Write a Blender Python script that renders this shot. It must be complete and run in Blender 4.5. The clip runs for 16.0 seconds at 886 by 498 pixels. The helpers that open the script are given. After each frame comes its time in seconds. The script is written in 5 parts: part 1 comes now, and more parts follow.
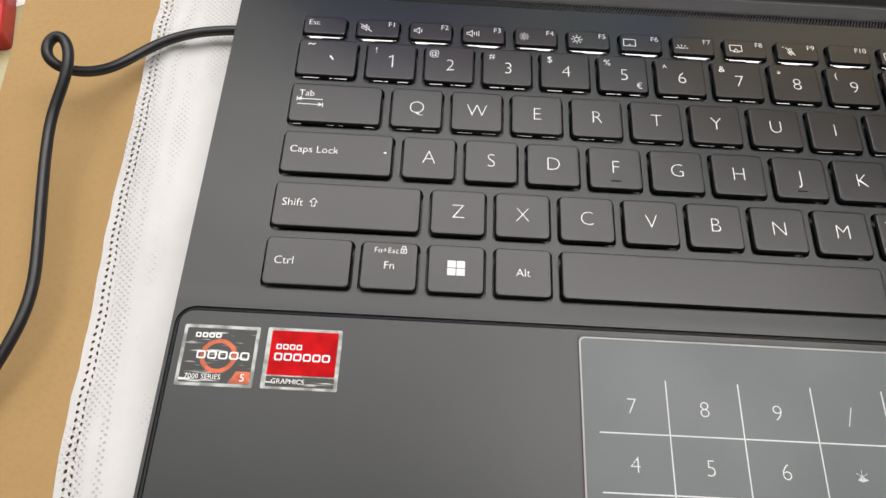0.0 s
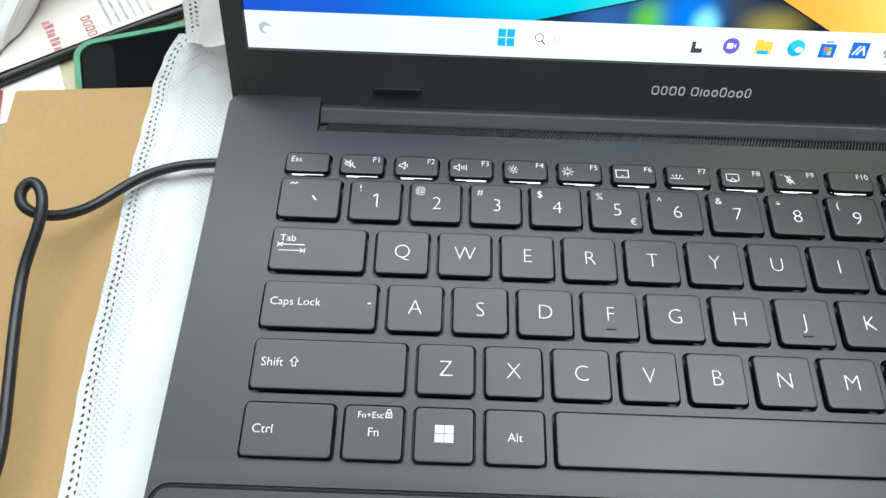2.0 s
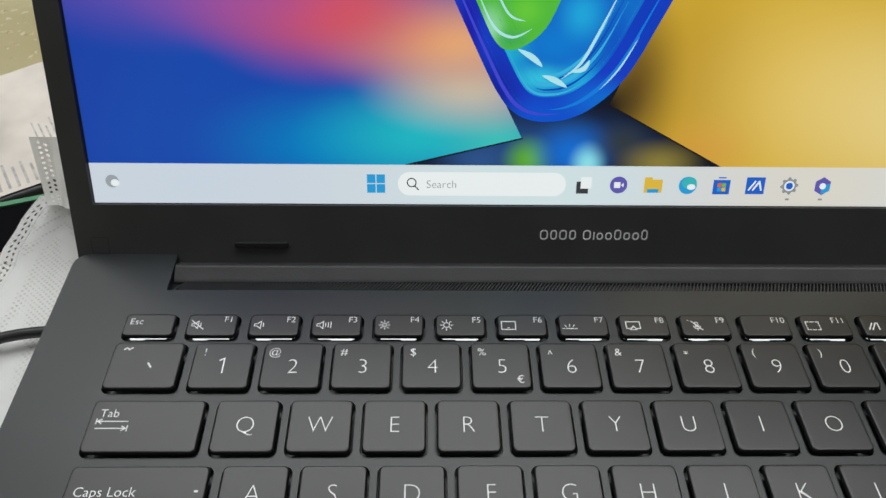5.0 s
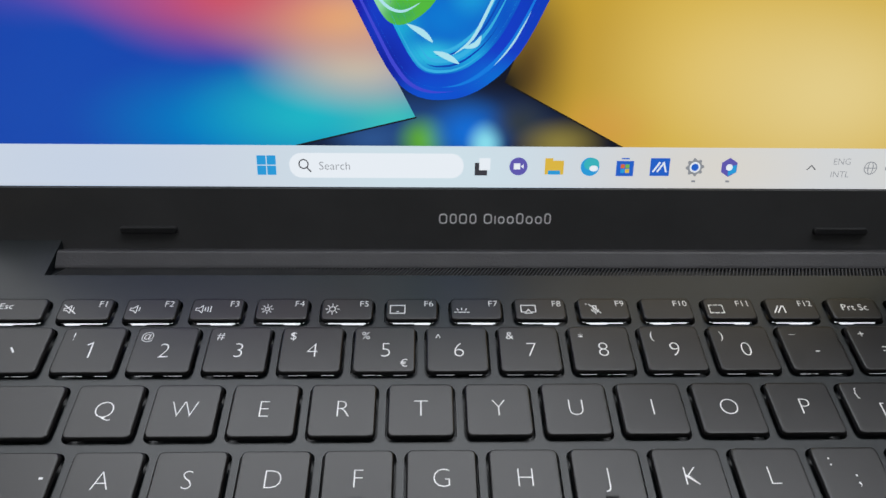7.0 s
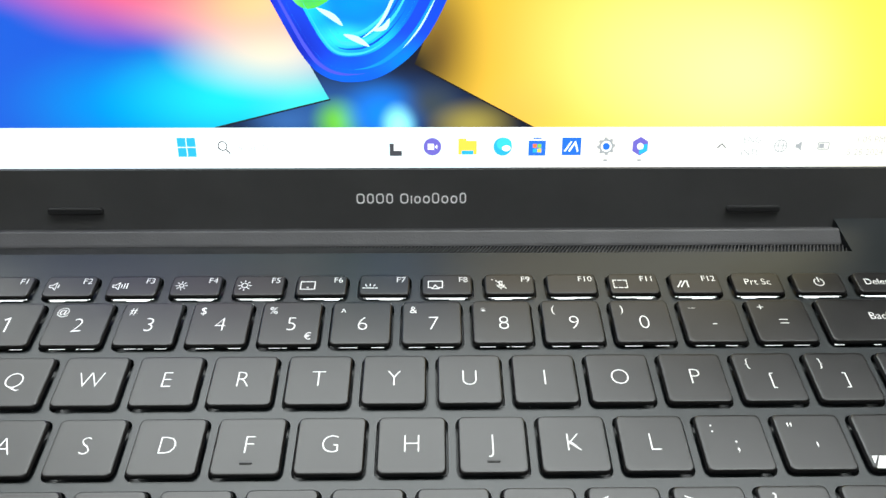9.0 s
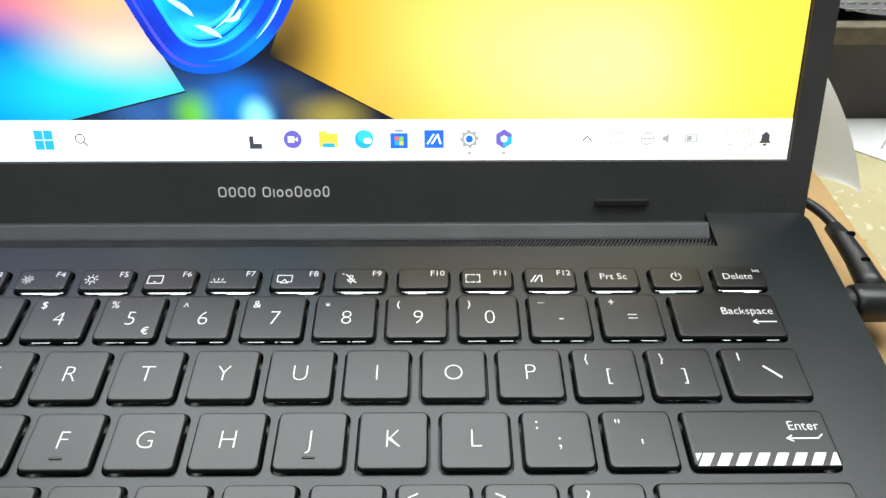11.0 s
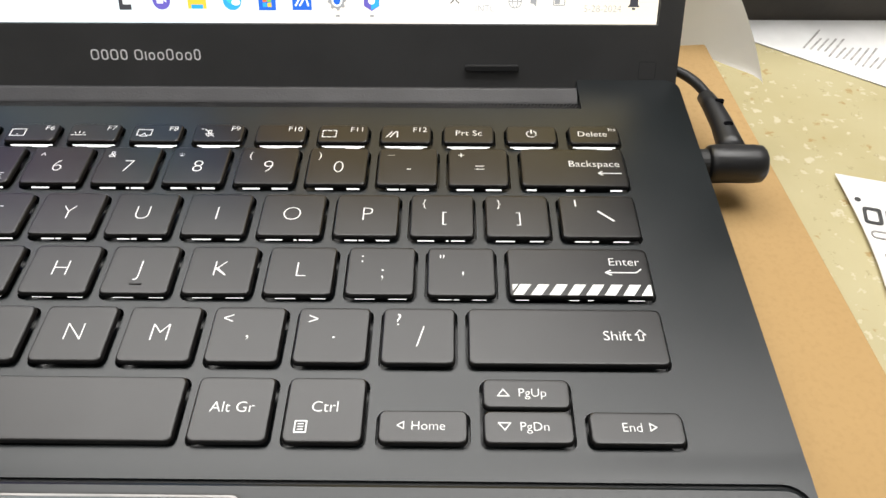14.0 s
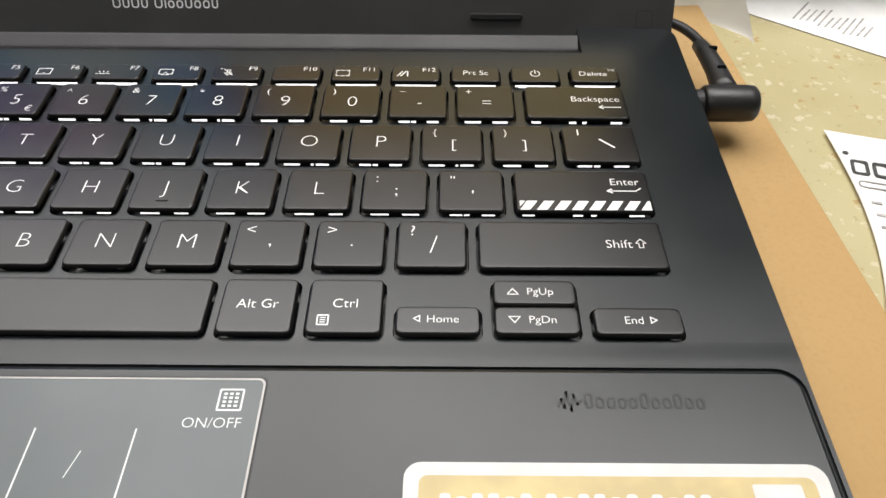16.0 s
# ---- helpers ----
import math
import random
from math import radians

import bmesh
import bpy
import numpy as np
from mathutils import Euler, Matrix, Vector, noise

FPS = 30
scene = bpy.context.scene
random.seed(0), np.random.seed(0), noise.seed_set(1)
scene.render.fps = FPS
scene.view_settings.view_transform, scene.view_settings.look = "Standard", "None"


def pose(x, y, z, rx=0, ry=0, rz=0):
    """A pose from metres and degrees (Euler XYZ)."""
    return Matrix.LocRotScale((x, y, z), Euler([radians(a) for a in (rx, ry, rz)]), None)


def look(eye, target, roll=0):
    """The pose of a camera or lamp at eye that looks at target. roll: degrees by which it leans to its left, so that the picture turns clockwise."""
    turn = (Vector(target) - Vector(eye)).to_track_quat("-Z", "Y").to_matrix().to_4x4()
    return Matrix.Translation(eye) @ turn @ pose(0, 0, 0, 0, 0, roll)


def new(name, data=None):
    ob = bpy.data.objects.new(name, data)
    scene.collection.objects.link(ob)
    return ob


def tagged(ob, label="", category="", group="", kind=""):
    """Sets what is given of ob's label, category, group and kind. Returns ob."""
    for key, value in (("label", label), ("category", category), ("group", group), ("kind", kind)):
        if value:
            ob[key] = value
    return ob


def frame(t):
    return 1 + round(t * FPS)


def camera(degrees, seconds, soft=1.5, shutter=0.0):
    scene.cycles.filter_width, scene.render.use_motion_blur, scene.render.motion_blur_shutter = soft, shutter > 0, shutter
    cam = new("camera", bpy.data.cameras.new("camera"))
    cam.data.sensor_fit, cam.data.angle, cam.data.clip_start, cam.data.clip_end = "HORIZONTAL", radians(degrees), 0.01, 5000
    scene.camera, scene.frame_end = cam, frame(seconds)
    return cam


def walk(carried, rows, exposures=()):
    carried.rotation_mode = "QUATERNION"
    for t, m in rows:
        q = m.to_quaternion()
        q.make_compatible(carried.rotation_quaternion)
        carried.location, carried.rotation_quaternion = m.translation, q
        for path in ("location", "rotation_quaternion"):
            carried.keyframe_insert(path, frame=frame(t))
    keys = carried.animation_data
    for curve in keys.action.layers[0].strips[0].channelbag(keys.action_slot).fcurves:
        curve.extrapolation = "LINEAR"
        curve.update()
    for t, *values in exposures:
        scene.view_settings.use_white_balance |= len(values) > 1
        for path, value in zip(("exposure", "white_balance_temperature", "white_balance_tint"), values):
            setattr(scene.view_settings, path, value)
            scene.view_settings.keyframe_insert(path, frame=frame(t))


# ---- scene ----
cam = camera(62.41, 16.0)
PATH = [
    (0, (0.05070, 0.01478, 0.18826), (0.05699, 0.23488, -0.26064), 4.49),
    (0.5, (0.05117, 0.02243, 0.18856), (0.05694, 0.24867, -0.25728), 4.12),
    (1, (0.05438, 0.03315, 0.18871), (0.05909, 0.26173, -0.25595), 3.47),
    (1.5, (0.05548, 0.04148, 0.19059), (0.05928, 0.27407, -0.25201), 2.90),
    (2, (0.05441, 0.05074, 0.19590), (0.05649, 0.29038, -0.24293), 2.50),
    (2.5, (0.05814, 0.05800, 0.19864), (0.05918, 0.30691, -0.23500), 2.18),
    (3, (0.06317, 0.06137, 0.19809), (0.06241, 0.32453, -0.22705), 1.61),
    (3.5, (0.06620, 0.05945, 0.19044), (0.06982, 0.34205, -0.22202), 1.97),
    (4, (0.07195, 0.06177, 0.18358), (0.07873, 0.36660, -0.21270), 1.62),
    (4.2, (0.07630, 0.06204, 0.17940), (0.08597, 0.37584, -0.20976), 1.73),
    (6.3, (0.10210, 0.06152, 0.15926), (0.11562, 0.41486, -0.19424), 1.65),
    (6.5, (0.10514, 0.05981, 0.15685), (0.12154, 0.41346, -0.19623), 2.02),
    (7, (0.11907, 0.05753, 0.15379), (0.13438, 0.41106, -0.19946), 1.84),
    (7.5, (0.13001, 0.05389, 0.14980), (0.14417, 0.40727, -0.20364), 1.62),
    (8, (0.13587, 0.05248, 0.15499), (0.14818, 0.40435, -0.20002), 1.25),
    (8.2, (0.13753, 0.05174, 0.15560), (0.14824, 0.40396, -0.19911), 1.06),
    (10.5, (0.18045, 0.04846, 0.15077), (0.18418, 0.39909, -0.20567), 0.16),
    (11, (0.19194, 0.05024, 0.15104), (0.19450, 0.40179, -0.20450), 0.09),
    (11.5, (0.20253, 0.05189, 0.15011), (0.20364, 0.40393, -0.20495), 0.03),
    (12, (0.20891, 0.05273, 0.14683), (0.20947, 0.40184, -0.21111), 0.24),
    (12.5, (0.21627, 0.05285, 0.14205), (0.21609, 0.39878, -0.21896), 0.34),
    (13, (0.22631, 0.04719, 0.13474), (0.22433, 0.38964, -0.22957), 0.21),
    (13.5, (0.23199, 0.03857, 0.13121), (0.22823, 0.37304, -0.24043), -0.05),
    (14, (0.23541, 0.02670, 0.13286), (0.23097, 0.35875, -0.24093), -0.19),
    (14.5, (0.23211, 0.02053, 0.13644), (0.22611, 0.35273, -0.23720), -0.22),
    (15, (0.22846, 0.01350, 0.13258), (0.22236, 0.34723, -0.23968), 0.08),
    (15.5, (0.22776, 0.01010, 0.12985), (0.22409, 0.34581, -0.24067), 0.38),
    (16, (0.23140, 0.00333, 0.12502), (0.23118, 0.34067, -0.24404), 0.35),
]
walk(cam, [(t, look(eye, target, roll)) for t, eye, target, roll in PATH],
     [(0, -0.28, 6900, 12), (1.5, -0.10, 6400, 7), (2.0, 0.05, 6050, 1), (3.0, 0.04, 6000, -4), (3.5, -0.2, 6350, 1), (4.0, -0.65, 6500, 4), (6.5, -0.78, 6600, 9), (7.0, -0.74, 6300, 10), (7.5, -0.4, 5950, 4), (8.0, 0.29, 6450, 3), (10.5, 0.32, 6400, 4), (12.5, 0.2, 6450, 5), (14.0, 0.17, 6850, 10), (16.0, 0.1, 6850, 11)])

# ---- world and lights ----
world = bpy.data.worlds.new("world")
scene.world = world
world.use_nodes = True
world.node_tree.nodes["Background"].inputs[0].default_value = (0.92, 0.96, 1.0, 1)
world.node_tree.nodes["Background"].inputs[1].default_value = 0.18


def area_lamp(name, x, y, z, sx, sy, power, colour):
    data = bpy.data.lights.new(name, "AREA")
    data.shape, data.size, data.size_y, data.energy, data.color = "RECTANGLE", sx, sy, power, colour
    ob = new(name, data)
    ob.matrix_basis = pose(x, y, z)
    return ob


LAMPS = [(-0.2, 1.34, 1.9, 0.92, 38.0), (1.17, 1.06, 0.74, 0.36, 6.5), (-0.5, 0.47, 1.28, 0.74, 12.0), (0.88, 0.47, 1.30, 0.74, 25.0), (-1.9, 1.8, 1.2, 1.6, 18.0), (-0.5, -1.2, 2.0, 1.2, 4.0)]
for lx, ly, lsx, lsy, lp in LAMPS:
    area_lamp("ceiling_lamp", lx, ly, 1.945, lsx, lsy, lp, (0.97, 0.98, 1.0))


# ---- materials ----
def nodes_of(name):
    m = bpy.data.materials.new(name)
    m.use_nodes = True
    return m, m.node_tree.nodes, m.node_tree.links, m.node_tree.nodes["Principled BSDF"]


def mixed(nodes, links, a, b, fac):
    n = nodes.new("ShaderNodeMix")
    n.data_type = "RGBA"
    for sock, v in ((n.inputs[6], a), (n.inputs[7], b)):
        if isinstance(v, tuple):
            sock.default_value = (*v, 1)
        else:
            links.new(v, sock)
    if isinstance(fac, float):
        n.inputs[0].default_value = fac
    else:
        links.new(fac, n.inputs[0])
    return n.outputs[2]


def noise_of(nodes, links, scale, detail=3.0, lo=0.4, hi=0.6):
    co = nodes.new("ShaderNodeTexCoord")
    n = nodes.new("ShaderNodeTexNoise")
    n.inputs["Scale"].default_value, n.inputs["Detail"].default_value = scale, detail
    links.new(co.outputs["Object"], n.inputs["Vector"])
    r = nodes.new("ShaderNodeMapRange")
    r.inputs[1].default_value, r.inputs[2].default_value = lo, hi
    links.new(n.outputs[0], r.inputs[0])
    return r.outputs[0]


def bump_of(nodes, links, bsdf, height, dist, strength=1.0):
    b = nodes.new("ShaderNodeBump")
    b.inputs["Distance"].default_value, b.inputs["Strength"].default_value = dist, strength
    links.new(height, b.inputs["Height"])
    links.new(b.outputs[0], bsdf.inputs["Normal"])


def plain(name, colour, rough=0.5, metal=0.0, vary=0.15, scale=60.0, grain=0.0, grain_scale=4000.0, spec=0.5, smudge=0.0):
    """Colour that varies softly at `scale`, with fine grain relief and smudged gloss."""
    m, nodes, links, b = nodes_of(name)
    lo = tuple(c * (1 - vary) for c in colour)
    hi = tuple(min(1, c * (1 + vary)) for c in colour)
    links.new(mixed(nodes, links, lo, hi, noise_of(nodes, links, scale)), b.inputs["Base Color"])
    b.inputs["Roughness"].default_value, b.inputs["Metallic"].default_value = rough, metal
    b.inputs["Specular IOR Level"].default_value = spec
    if smudge:
        r = nodes.new("ShaderNodeMapRange")
        r.inputs[3].default_value, r.inputs[4].default_value = rough - smudge, rough + smudge
        links.new(noise_of(nodes, links, 35.0, 5.0, 0.3, 0.7), r.inputs[0])
        links.new(r.outputs[0], b.inputs["Roughness"])
    if grain:
        bump_of(nodes, links, b, noise_of(nodes, links, grain_scale, 2.0, 0.2, 0.8), grain)
    return m


def satin(name, colour, rough, ior, scale):
    """Moulded plastic: a dark body under a tight satin sheen, with faint handling marks in the gloss."""
    m, nodes, links, b = nodes_of(name)
    nodes.remove(b)
    body, sheen = nodes.new("ShaderNodeBsdfDiffuse"), nodes.new("ShaderNodeBsdfGlossy")
    sheen.distribution = "BECKMANN"
    links.new(mixed(nodes, links, tuple(c * 0.93 for c in colour), tuple(c * 1.07 for c in colour), noise_of(nodes, links, scale)), body.inputs["Color"])
    r = nodes.new("ShaderNodeMapRange")
    r.inputs[3].default_value, r.inputs[4].default_value = rough - 0.015, rough + 0.02
    links.new(noise_of(nodes, links, 35.0, 3.0, 0.3, 0.7), r.inputs[0])
    links.new(r.outputs[0], sheen.inputs["Roughness"])
    fres, mix = nodes.new("ShaderNodeFresnel"), nodes.new("ShaderNodeMixShader")
    fres.inputs["IOR"].default_value = ior
    grain = nodes.new("ShaderNodeBump")
    grain.inputs["Distance"].default_value = 0.000004
    links.new(noise_of(nodes, links, 4500.0, 2.0, 0.2, 0.8), grain.inputs["Height"])
    for n in (body, sheen):
        links.new(grain.outputs[0], n.inputs["Normal"])
    links.new(fres.outputs[0], mix.inputs[0])
    links.new(body.outputs[0], mix.inputs[1])
    links.new(sheen.outputs[0], mix.inputs[2])
    links.new(mix.outputs[0], nodes["Material Output"].inputs["Surface"])
    return m


def glow(name, colour, strength):
    m, nodes, links, b = nodes_of(name)
    b.inputs["Base Color"].default_value = (*colour, 1)
    b.inputs["Emission Color"].default_value = (*colour, 1)
    b.inputs["Emission Strength"].default_value = strength
    return m


def picture(name, base, spots, strength=1.45, gloss=0.0):
    """What a display shows: a base colour with soft elliptic spots (x, y, rx, ry, colour, weight) in millimetres of the display."""
    m, nodes, links, b = nodes_of(name)
    co = nodes.new("ShaderNodeTexCoord")
    out = base
    for x, y, rx, ry, colour, weight in spots:
        mp = nodes.new("ShaderNodeMapping")
        mp.vector_type = "POINT"
        mp.inputs["Scale"].default_value = (1000 / rx, 1000 / ry, 0)
        mp.inputs["Location"].default_value = (-x / rx, -y / ry, 0)
        links.new(co.outputs["Object"], mp.inputs["Vector"])
        ln = nodes.new("ShaderNodeVectorMath")
        ln.operation = "LENGTH"
        links.new(mp.outputs[0], ln.inputs[0])
        r = nodes.new("ShaderNodeMapRange")
        r.interpolation_type = "SMOOTHSTEP"
        r.inputs[1].default_value, r.inputs[2].default_value = 1.0, 0.0
        r.inputs[3].default_value, r.inputs[4].default_value = 0.0, weight
        links.new(ln.outputs["Value"], r.inputs[0])
        out = mixed(nodes, links, out, colour, r.outputs[0])
    if isinstance(out, tuple):
        b.inputs["Emission Color"].default_value = (*out, 1)
    else:
        links.new(out, b.inputs["Emission Color"])
    b.inputs["Base Color"].default_value = (0.01, 0.01, 0.01, 1)
    b.inputs["Emission Strength"].default_value = strength
    b.inputs["Roughness"].default_value = 0.30
    b.inputs["Specular IOR Level"].default_value = 0.18
    return m


DECK = satin("deck_plastic", (0.0095, 0.0122, 0.0136), 0.32, 1.48, 30)
KEY = satin("key_plastic", (0.0090, 0.0082, 0.0082), 0.31, 1.52, 90)
LID = plain("lid_plastic", (0.050, 0.050, 0.051), 0.50, 0.0, 0.08, 40, 0.00001, 4500, 0.45, 0.05)
BAR = plain("hinge_plastic", (0.040, 0.039, 0.042), 0.48, 0.0, 0.12, 50, 0.00004, 1700, 0.45, 0.05)
VENT = plain("vent_plastic", (0.050, 0.050, 0.052), 0.5, spec=0.4)
BLACK = plain("black_plastic", (0.010, 0.010, 0.010), 0.55, 0.0, 0.2, 200)
BUMPER = plain("bumper_rubber", (0.012, 0.012, 0.013), 0.45, 0.0, 0.1, 150)
GROOVE = plain("groove_plastic", (0.011, 0.012, 0.013), 0.6, 0.0, 0.1, 60)
RUBBER = plain("black_rubber", (0.012, 0.012, 0.013), 0.40, 0.0, 0.2, 150, 0.00001, 2500, 0.5, 0.08)
LEGEND = plain("legend_ink", (0.82, 0.82, 0.82), 0.6, 0.0, 0.05)
PADM = plain("touchpad_glass", (0.078, 0.092, 0.096), 0.34, 0.0, 0.05, 30, 0.0, 1, 0.42, 0.03)
PADLINE = plain("touchpad_print", (0.62, 0.64, 0.64), 0.5, 0.0, 0.05)
RIM = plain("bright_cut_rim", (0.30, 0.29, 0.28), 0.4, 0.2, 0.1)
LIGHT = glow("key_backlight", (0.95, 0.97, 1.0), 1.35)
MARK = plain("silver_print", (0.90, 0.90, 0.90), 0.5, 0.0, 0.05)
WHITE = plain("white_print", (0.8, 0.8, 0.79), 0.5, 0.0, 0.04)
SILVER = plain("silver_foil", (0.20, 0.21, 0.20), 0.35, 0.6, 0.4, 260)
RED = plain("red_foil", (0.50, 0.005, 0.008), 0.5, 0.0, 0.2, 150, spec=0.05)
ORANGE = plain("orange_print", (0.48, 0.075, 0.012), 0.4, 0.1, 0.35, 200)
GOLD = plain("gold_print", (0.42, 0.33, 0.15), 0.45, 0.1, 0.1, 80)
EMBOSS = plain("embossed_dark", (0.0065, 0.0085, 0.009), 0.42, spec=0.34)
PAPER = plain("white_paper", (0.78, 0.775, 0.76), 0.7, 0.0, 0.05, 40, 0.00002, 900)
CREAM = plain("cream_paper", (0.68, 0.62, 0.565), 0.75, 0.0, 0.06, 40, 0.00002, 900)
# White paper greyed: the shade at the ledge is put into the colour.
SHADEDPAPER = plain("shaded_paper", (0.30, 0.30, 0.31), 0.8, 0.0, 0.08, 40)
OLDSTONE = plain("olive_stone", (0.150, 0.130, 0.083), 0.75, 0.0, 0.14, 160, 0.0002, 400)
VIOLET = plain("violet_card", (0.09, 0.10, 0.48), 0.45, 0.0, 0.1, 60)
SCREENEDGE = plain("screen_edge", (0.010, 0.010, 0.011), 0.5, 0.0, 0.1, 60, spec=0.03)
PALEPRINT = plain("sticker_white", (0.56, 0.56, 0.545), 0.5, 0.0, 0.06, 120)
INK = plain("grey_ink", (0.36, 0.35, 0.33), 0.7, 0.0, 0.2, 300)
INKPALE = plain("pale_grey_ink", (0.44, 0.42, 0.40), 0.7, 0.0, 0.2, 300)
INKBLACK = plain("black_ink", (0.04, 0.04, 0.04), 0.6, 0.0, 0.2, 300)
INKRED = plain("red_ink", (0.50, 0.20, 0.20), 0.7, 0.0, 0.2, 300)
GREEN = plain("green_silicone", (0.07, 0.26, 0.13), 0.5, 0.0, 0.1, 80)
GLASS = plain("phone_glass", (0.004, 0.004, 0.005), 0.35, 0.0, 0.1, 20, spec=0.01)
DARKPANEL = plain("dark_panel", (0.036, 0.030, 0.023), 0.55, 0.0, 0.2, 25, 0.0001, 300)
PLASTER = plain("wall_paint", (0.30, 0.295, 0.28), 0.8, 0.0, 0.05, 3, 0.0005, 60)
FLOORM = plain("floor_tile_grey", (0.30, 0.29, 0.27), 0.5, 0.0, 0.15, 4)
REDPACK = plain("red_packet", (0.45, 0.02, 0.02), 0.4, 0.0, 0.3, 60)


def foil(name, dark, light, share):
    """Holographic foil: bright streaks that fan out over a darker ground."""
    m, nodes, links, b = nodes_of(name)
    co = nodes.new("ShaderNodeTexCoord")
    fac = None
    for turn, seed in ((0.5, 1.0), (-0.7, 5.0), (1.3, 9.0)):
        mp = nodes.new("ShaderNodeMapping")
        mp.inputs["Rotation"].default_value = (0, 0, turn)
        mp.inputs["Scale"].default_value = (70, 900, 1)
        mp.inputs["Location"].default_value = (seed, seed, 0)
        links.new(co.outputs["Object"], mp.inputs["Vector"])
        n = nodes.new("ShaderNodeTexNoise")
        n.inputs["Scale"].default_value, n.inputs["Detail"].default_value = 1.0, 2.0
        links.new(mp.outputs[0], n.inputs["Vector"])
        r = nodes.new("ShaderNodeMapRange")
        r.inputs[1].default_value, r.inputs[2].default_value = 0.72 - share, 0.80 - share
        links.new(n.outputs[0], r.inputs[0])
        if fac is None:
            fac = r.outputs[0]
        else:
            mx = nodes.new("ShaderNodeMath")
            mx.operation = "MAXIMUM"
            links.new(fac, mx.inputs[0])
            links.new(r.outputs[0], mx.inputs[1])
            fac = mx.outputs[0]
    links.new(mixed(nodes, links, dark, light, fac), b.inputs["Base Color"])
    b.inputs["Roughness"].default_value, b.inputs["Metallic"].default_value = 0.4, 0.3
    return m


def cardboard():
    m, nodes, links, b = nodes_of("cardboard")
    co = nodes.new("ShaderNodeTexCoord")
    mp = nodes.new("ShaderNodeMapping")
    mp.inputs["Scale"].default_value = (1, 2.2, 1)
    links.new(co.outputs["Object"], mp.inputs["Vector"])
    f = nodes.new("ShaderNodeTexNoise")
    f.inputs["Scale"].default_value, f.inputs["Detail"].default_value = 300, 6
    links.new(mp.outputs[0], f.inputs["Vector"])
    big = noise_of(nodes, links, 14, 4, 0.3, 0.7)
    tan = mixed(nodes, links, (0.385, 0.237, 0.088), (0.435, 0.275, 0.110), big)
    links.new(mixed(nodes, links, tan, (0.365, 0.222, 0.082), noise_of(nodes, links, 700, 5, 0.48, 0.85)), b.inputs["Base Color"])
    b.inputs["Roughness"].default_value = 0.72
    bump_of(nodes, links, b, f.outputs[0], 0.0001, 0.4)
    return m


def cloth():
    """White nonwoven: small bonded dots in a close grid, and soft creases."""
    m, nodes, links, b = nodes_of("nonwoven")
    co = nodes.new("ShaderNodeTexCoord")
    v = nodes.new("ShaderNodeTexVoronoi")
    v.inputs["Scale"].default_value, v.inputs["Randomness"].default_value = 700, 0.12
    tilt = nodes.new("ShaderNodeMapping")
    tilt.inputs["Rotation"].default_value = (0, 0, 0.7)
    links.new(co.outputs["Object"], tilt.inputs["Vector"])
    links.new(tilt.outputs[0], v.inputs["Vector"])
    dot = nodes.new("ShaderNodeMapRange")
    dot.inputs[1].default_value, dot.inputs[2].default_value = 0.16, 0.34
    links.new(v.outputs["Distance"], dot.inputs[0])
    big = noise_of(nodes, links, 40, 4, 0.3, 0.7)
    body = mixed(nodes, links, (0.60, 0.595, 0.585), (0.68, 0.675, 0.665), big)
    links.new(mixed(nodes, links, (0.53, 0.52, 0.505), body, dot.outputs[0]), b.inputs["Base Color"])
    b.inputs["Roughness"].default_value = 0.75
    bump_of(nodes, links, b, dot.outputs[0], 0.0003, 0.7)
    return m


def terrazzo():
    m, nodes, links, b = nodes_of("terrazzo")
    co = nodes.new("ShaderNodeTexCoord")
    out = mixed(nodes, links, (0.41, 0.35, 0.185), (0.49, 0.435, 0.26), noise_of(nodes, links, 18, 5, 0.3, 0.7))
    for scale, size, keep, colour in ((150, 0.20, 0.24, (0.585, 0.535, 0.385)), (190, 0.19, 0.13, (0.38, 0.26, 0.11)), (310, 0.22, 0.16, (0.38, 0.32, 0.18)), (240, 0.23, 0.26, (0.565, 0.515, 0.36))):
        mp = nodes.new("ShaderNodeMapping")
        mp.inputs["Location"].default_value = (scale * 0.37, scale * 0.11, scale * 0.5)
        links.new(co.outputs["Object"], mp.inputs["Vector"])
        wob = nodes.new("ShaderNodeTexNoise")
        wob.inputs["Scale"].default_value = scale * 2.2
        links.new(mp.outputs[0], wob.inputs["Vector"])
        add = nodes.new("ShaderNodeMixRGB")
        add.blend_type = "ADD"
        add.inputs[0].default_value = 0.006
        links.new(mp.outputs[0], add.inputs[1])
        links.new(wob.outputs["Color"], add.inputs[2])
        v = nodes.new("ShaderNodeTexVoronoi")
        v.inputs["Scale"].default_value = scale
        links.new(add.outputs[0], v.inputs["Vector"])
        near = nodes.new("ShaderNodeMapRange")
        near.inputs[1].default_value, near.inputs[2].default_value = size + 0.12, size - 0.04
        links.new(v.outputs["Distance"], near.inputs[0])
        split = nodes.new("ShaderNodeSeparateColor")
        links.new(v.outputs["Color"], split.inputs[0])
        less = nodes.new("ShaderNodeMath")
        less.operation, less.inputs[1].default_value = "LESS_THAN", keep
        links.new(split.outputs[0], less.inputs[0])
        both = nodes.new("ShaderNodeMath")
        both.operation = "MULTIPLY"
        links.new(near.outputs[0], both.inputs[0])
        links.new(less.outputs[0], both.inputs[1])
        out = mixed(nodes, links, out, colour, both.outputs[0])
    links.new(out, b.inputs["Base Color"])
    b.inputs["Roughness"].default_value = 0.28
    return m


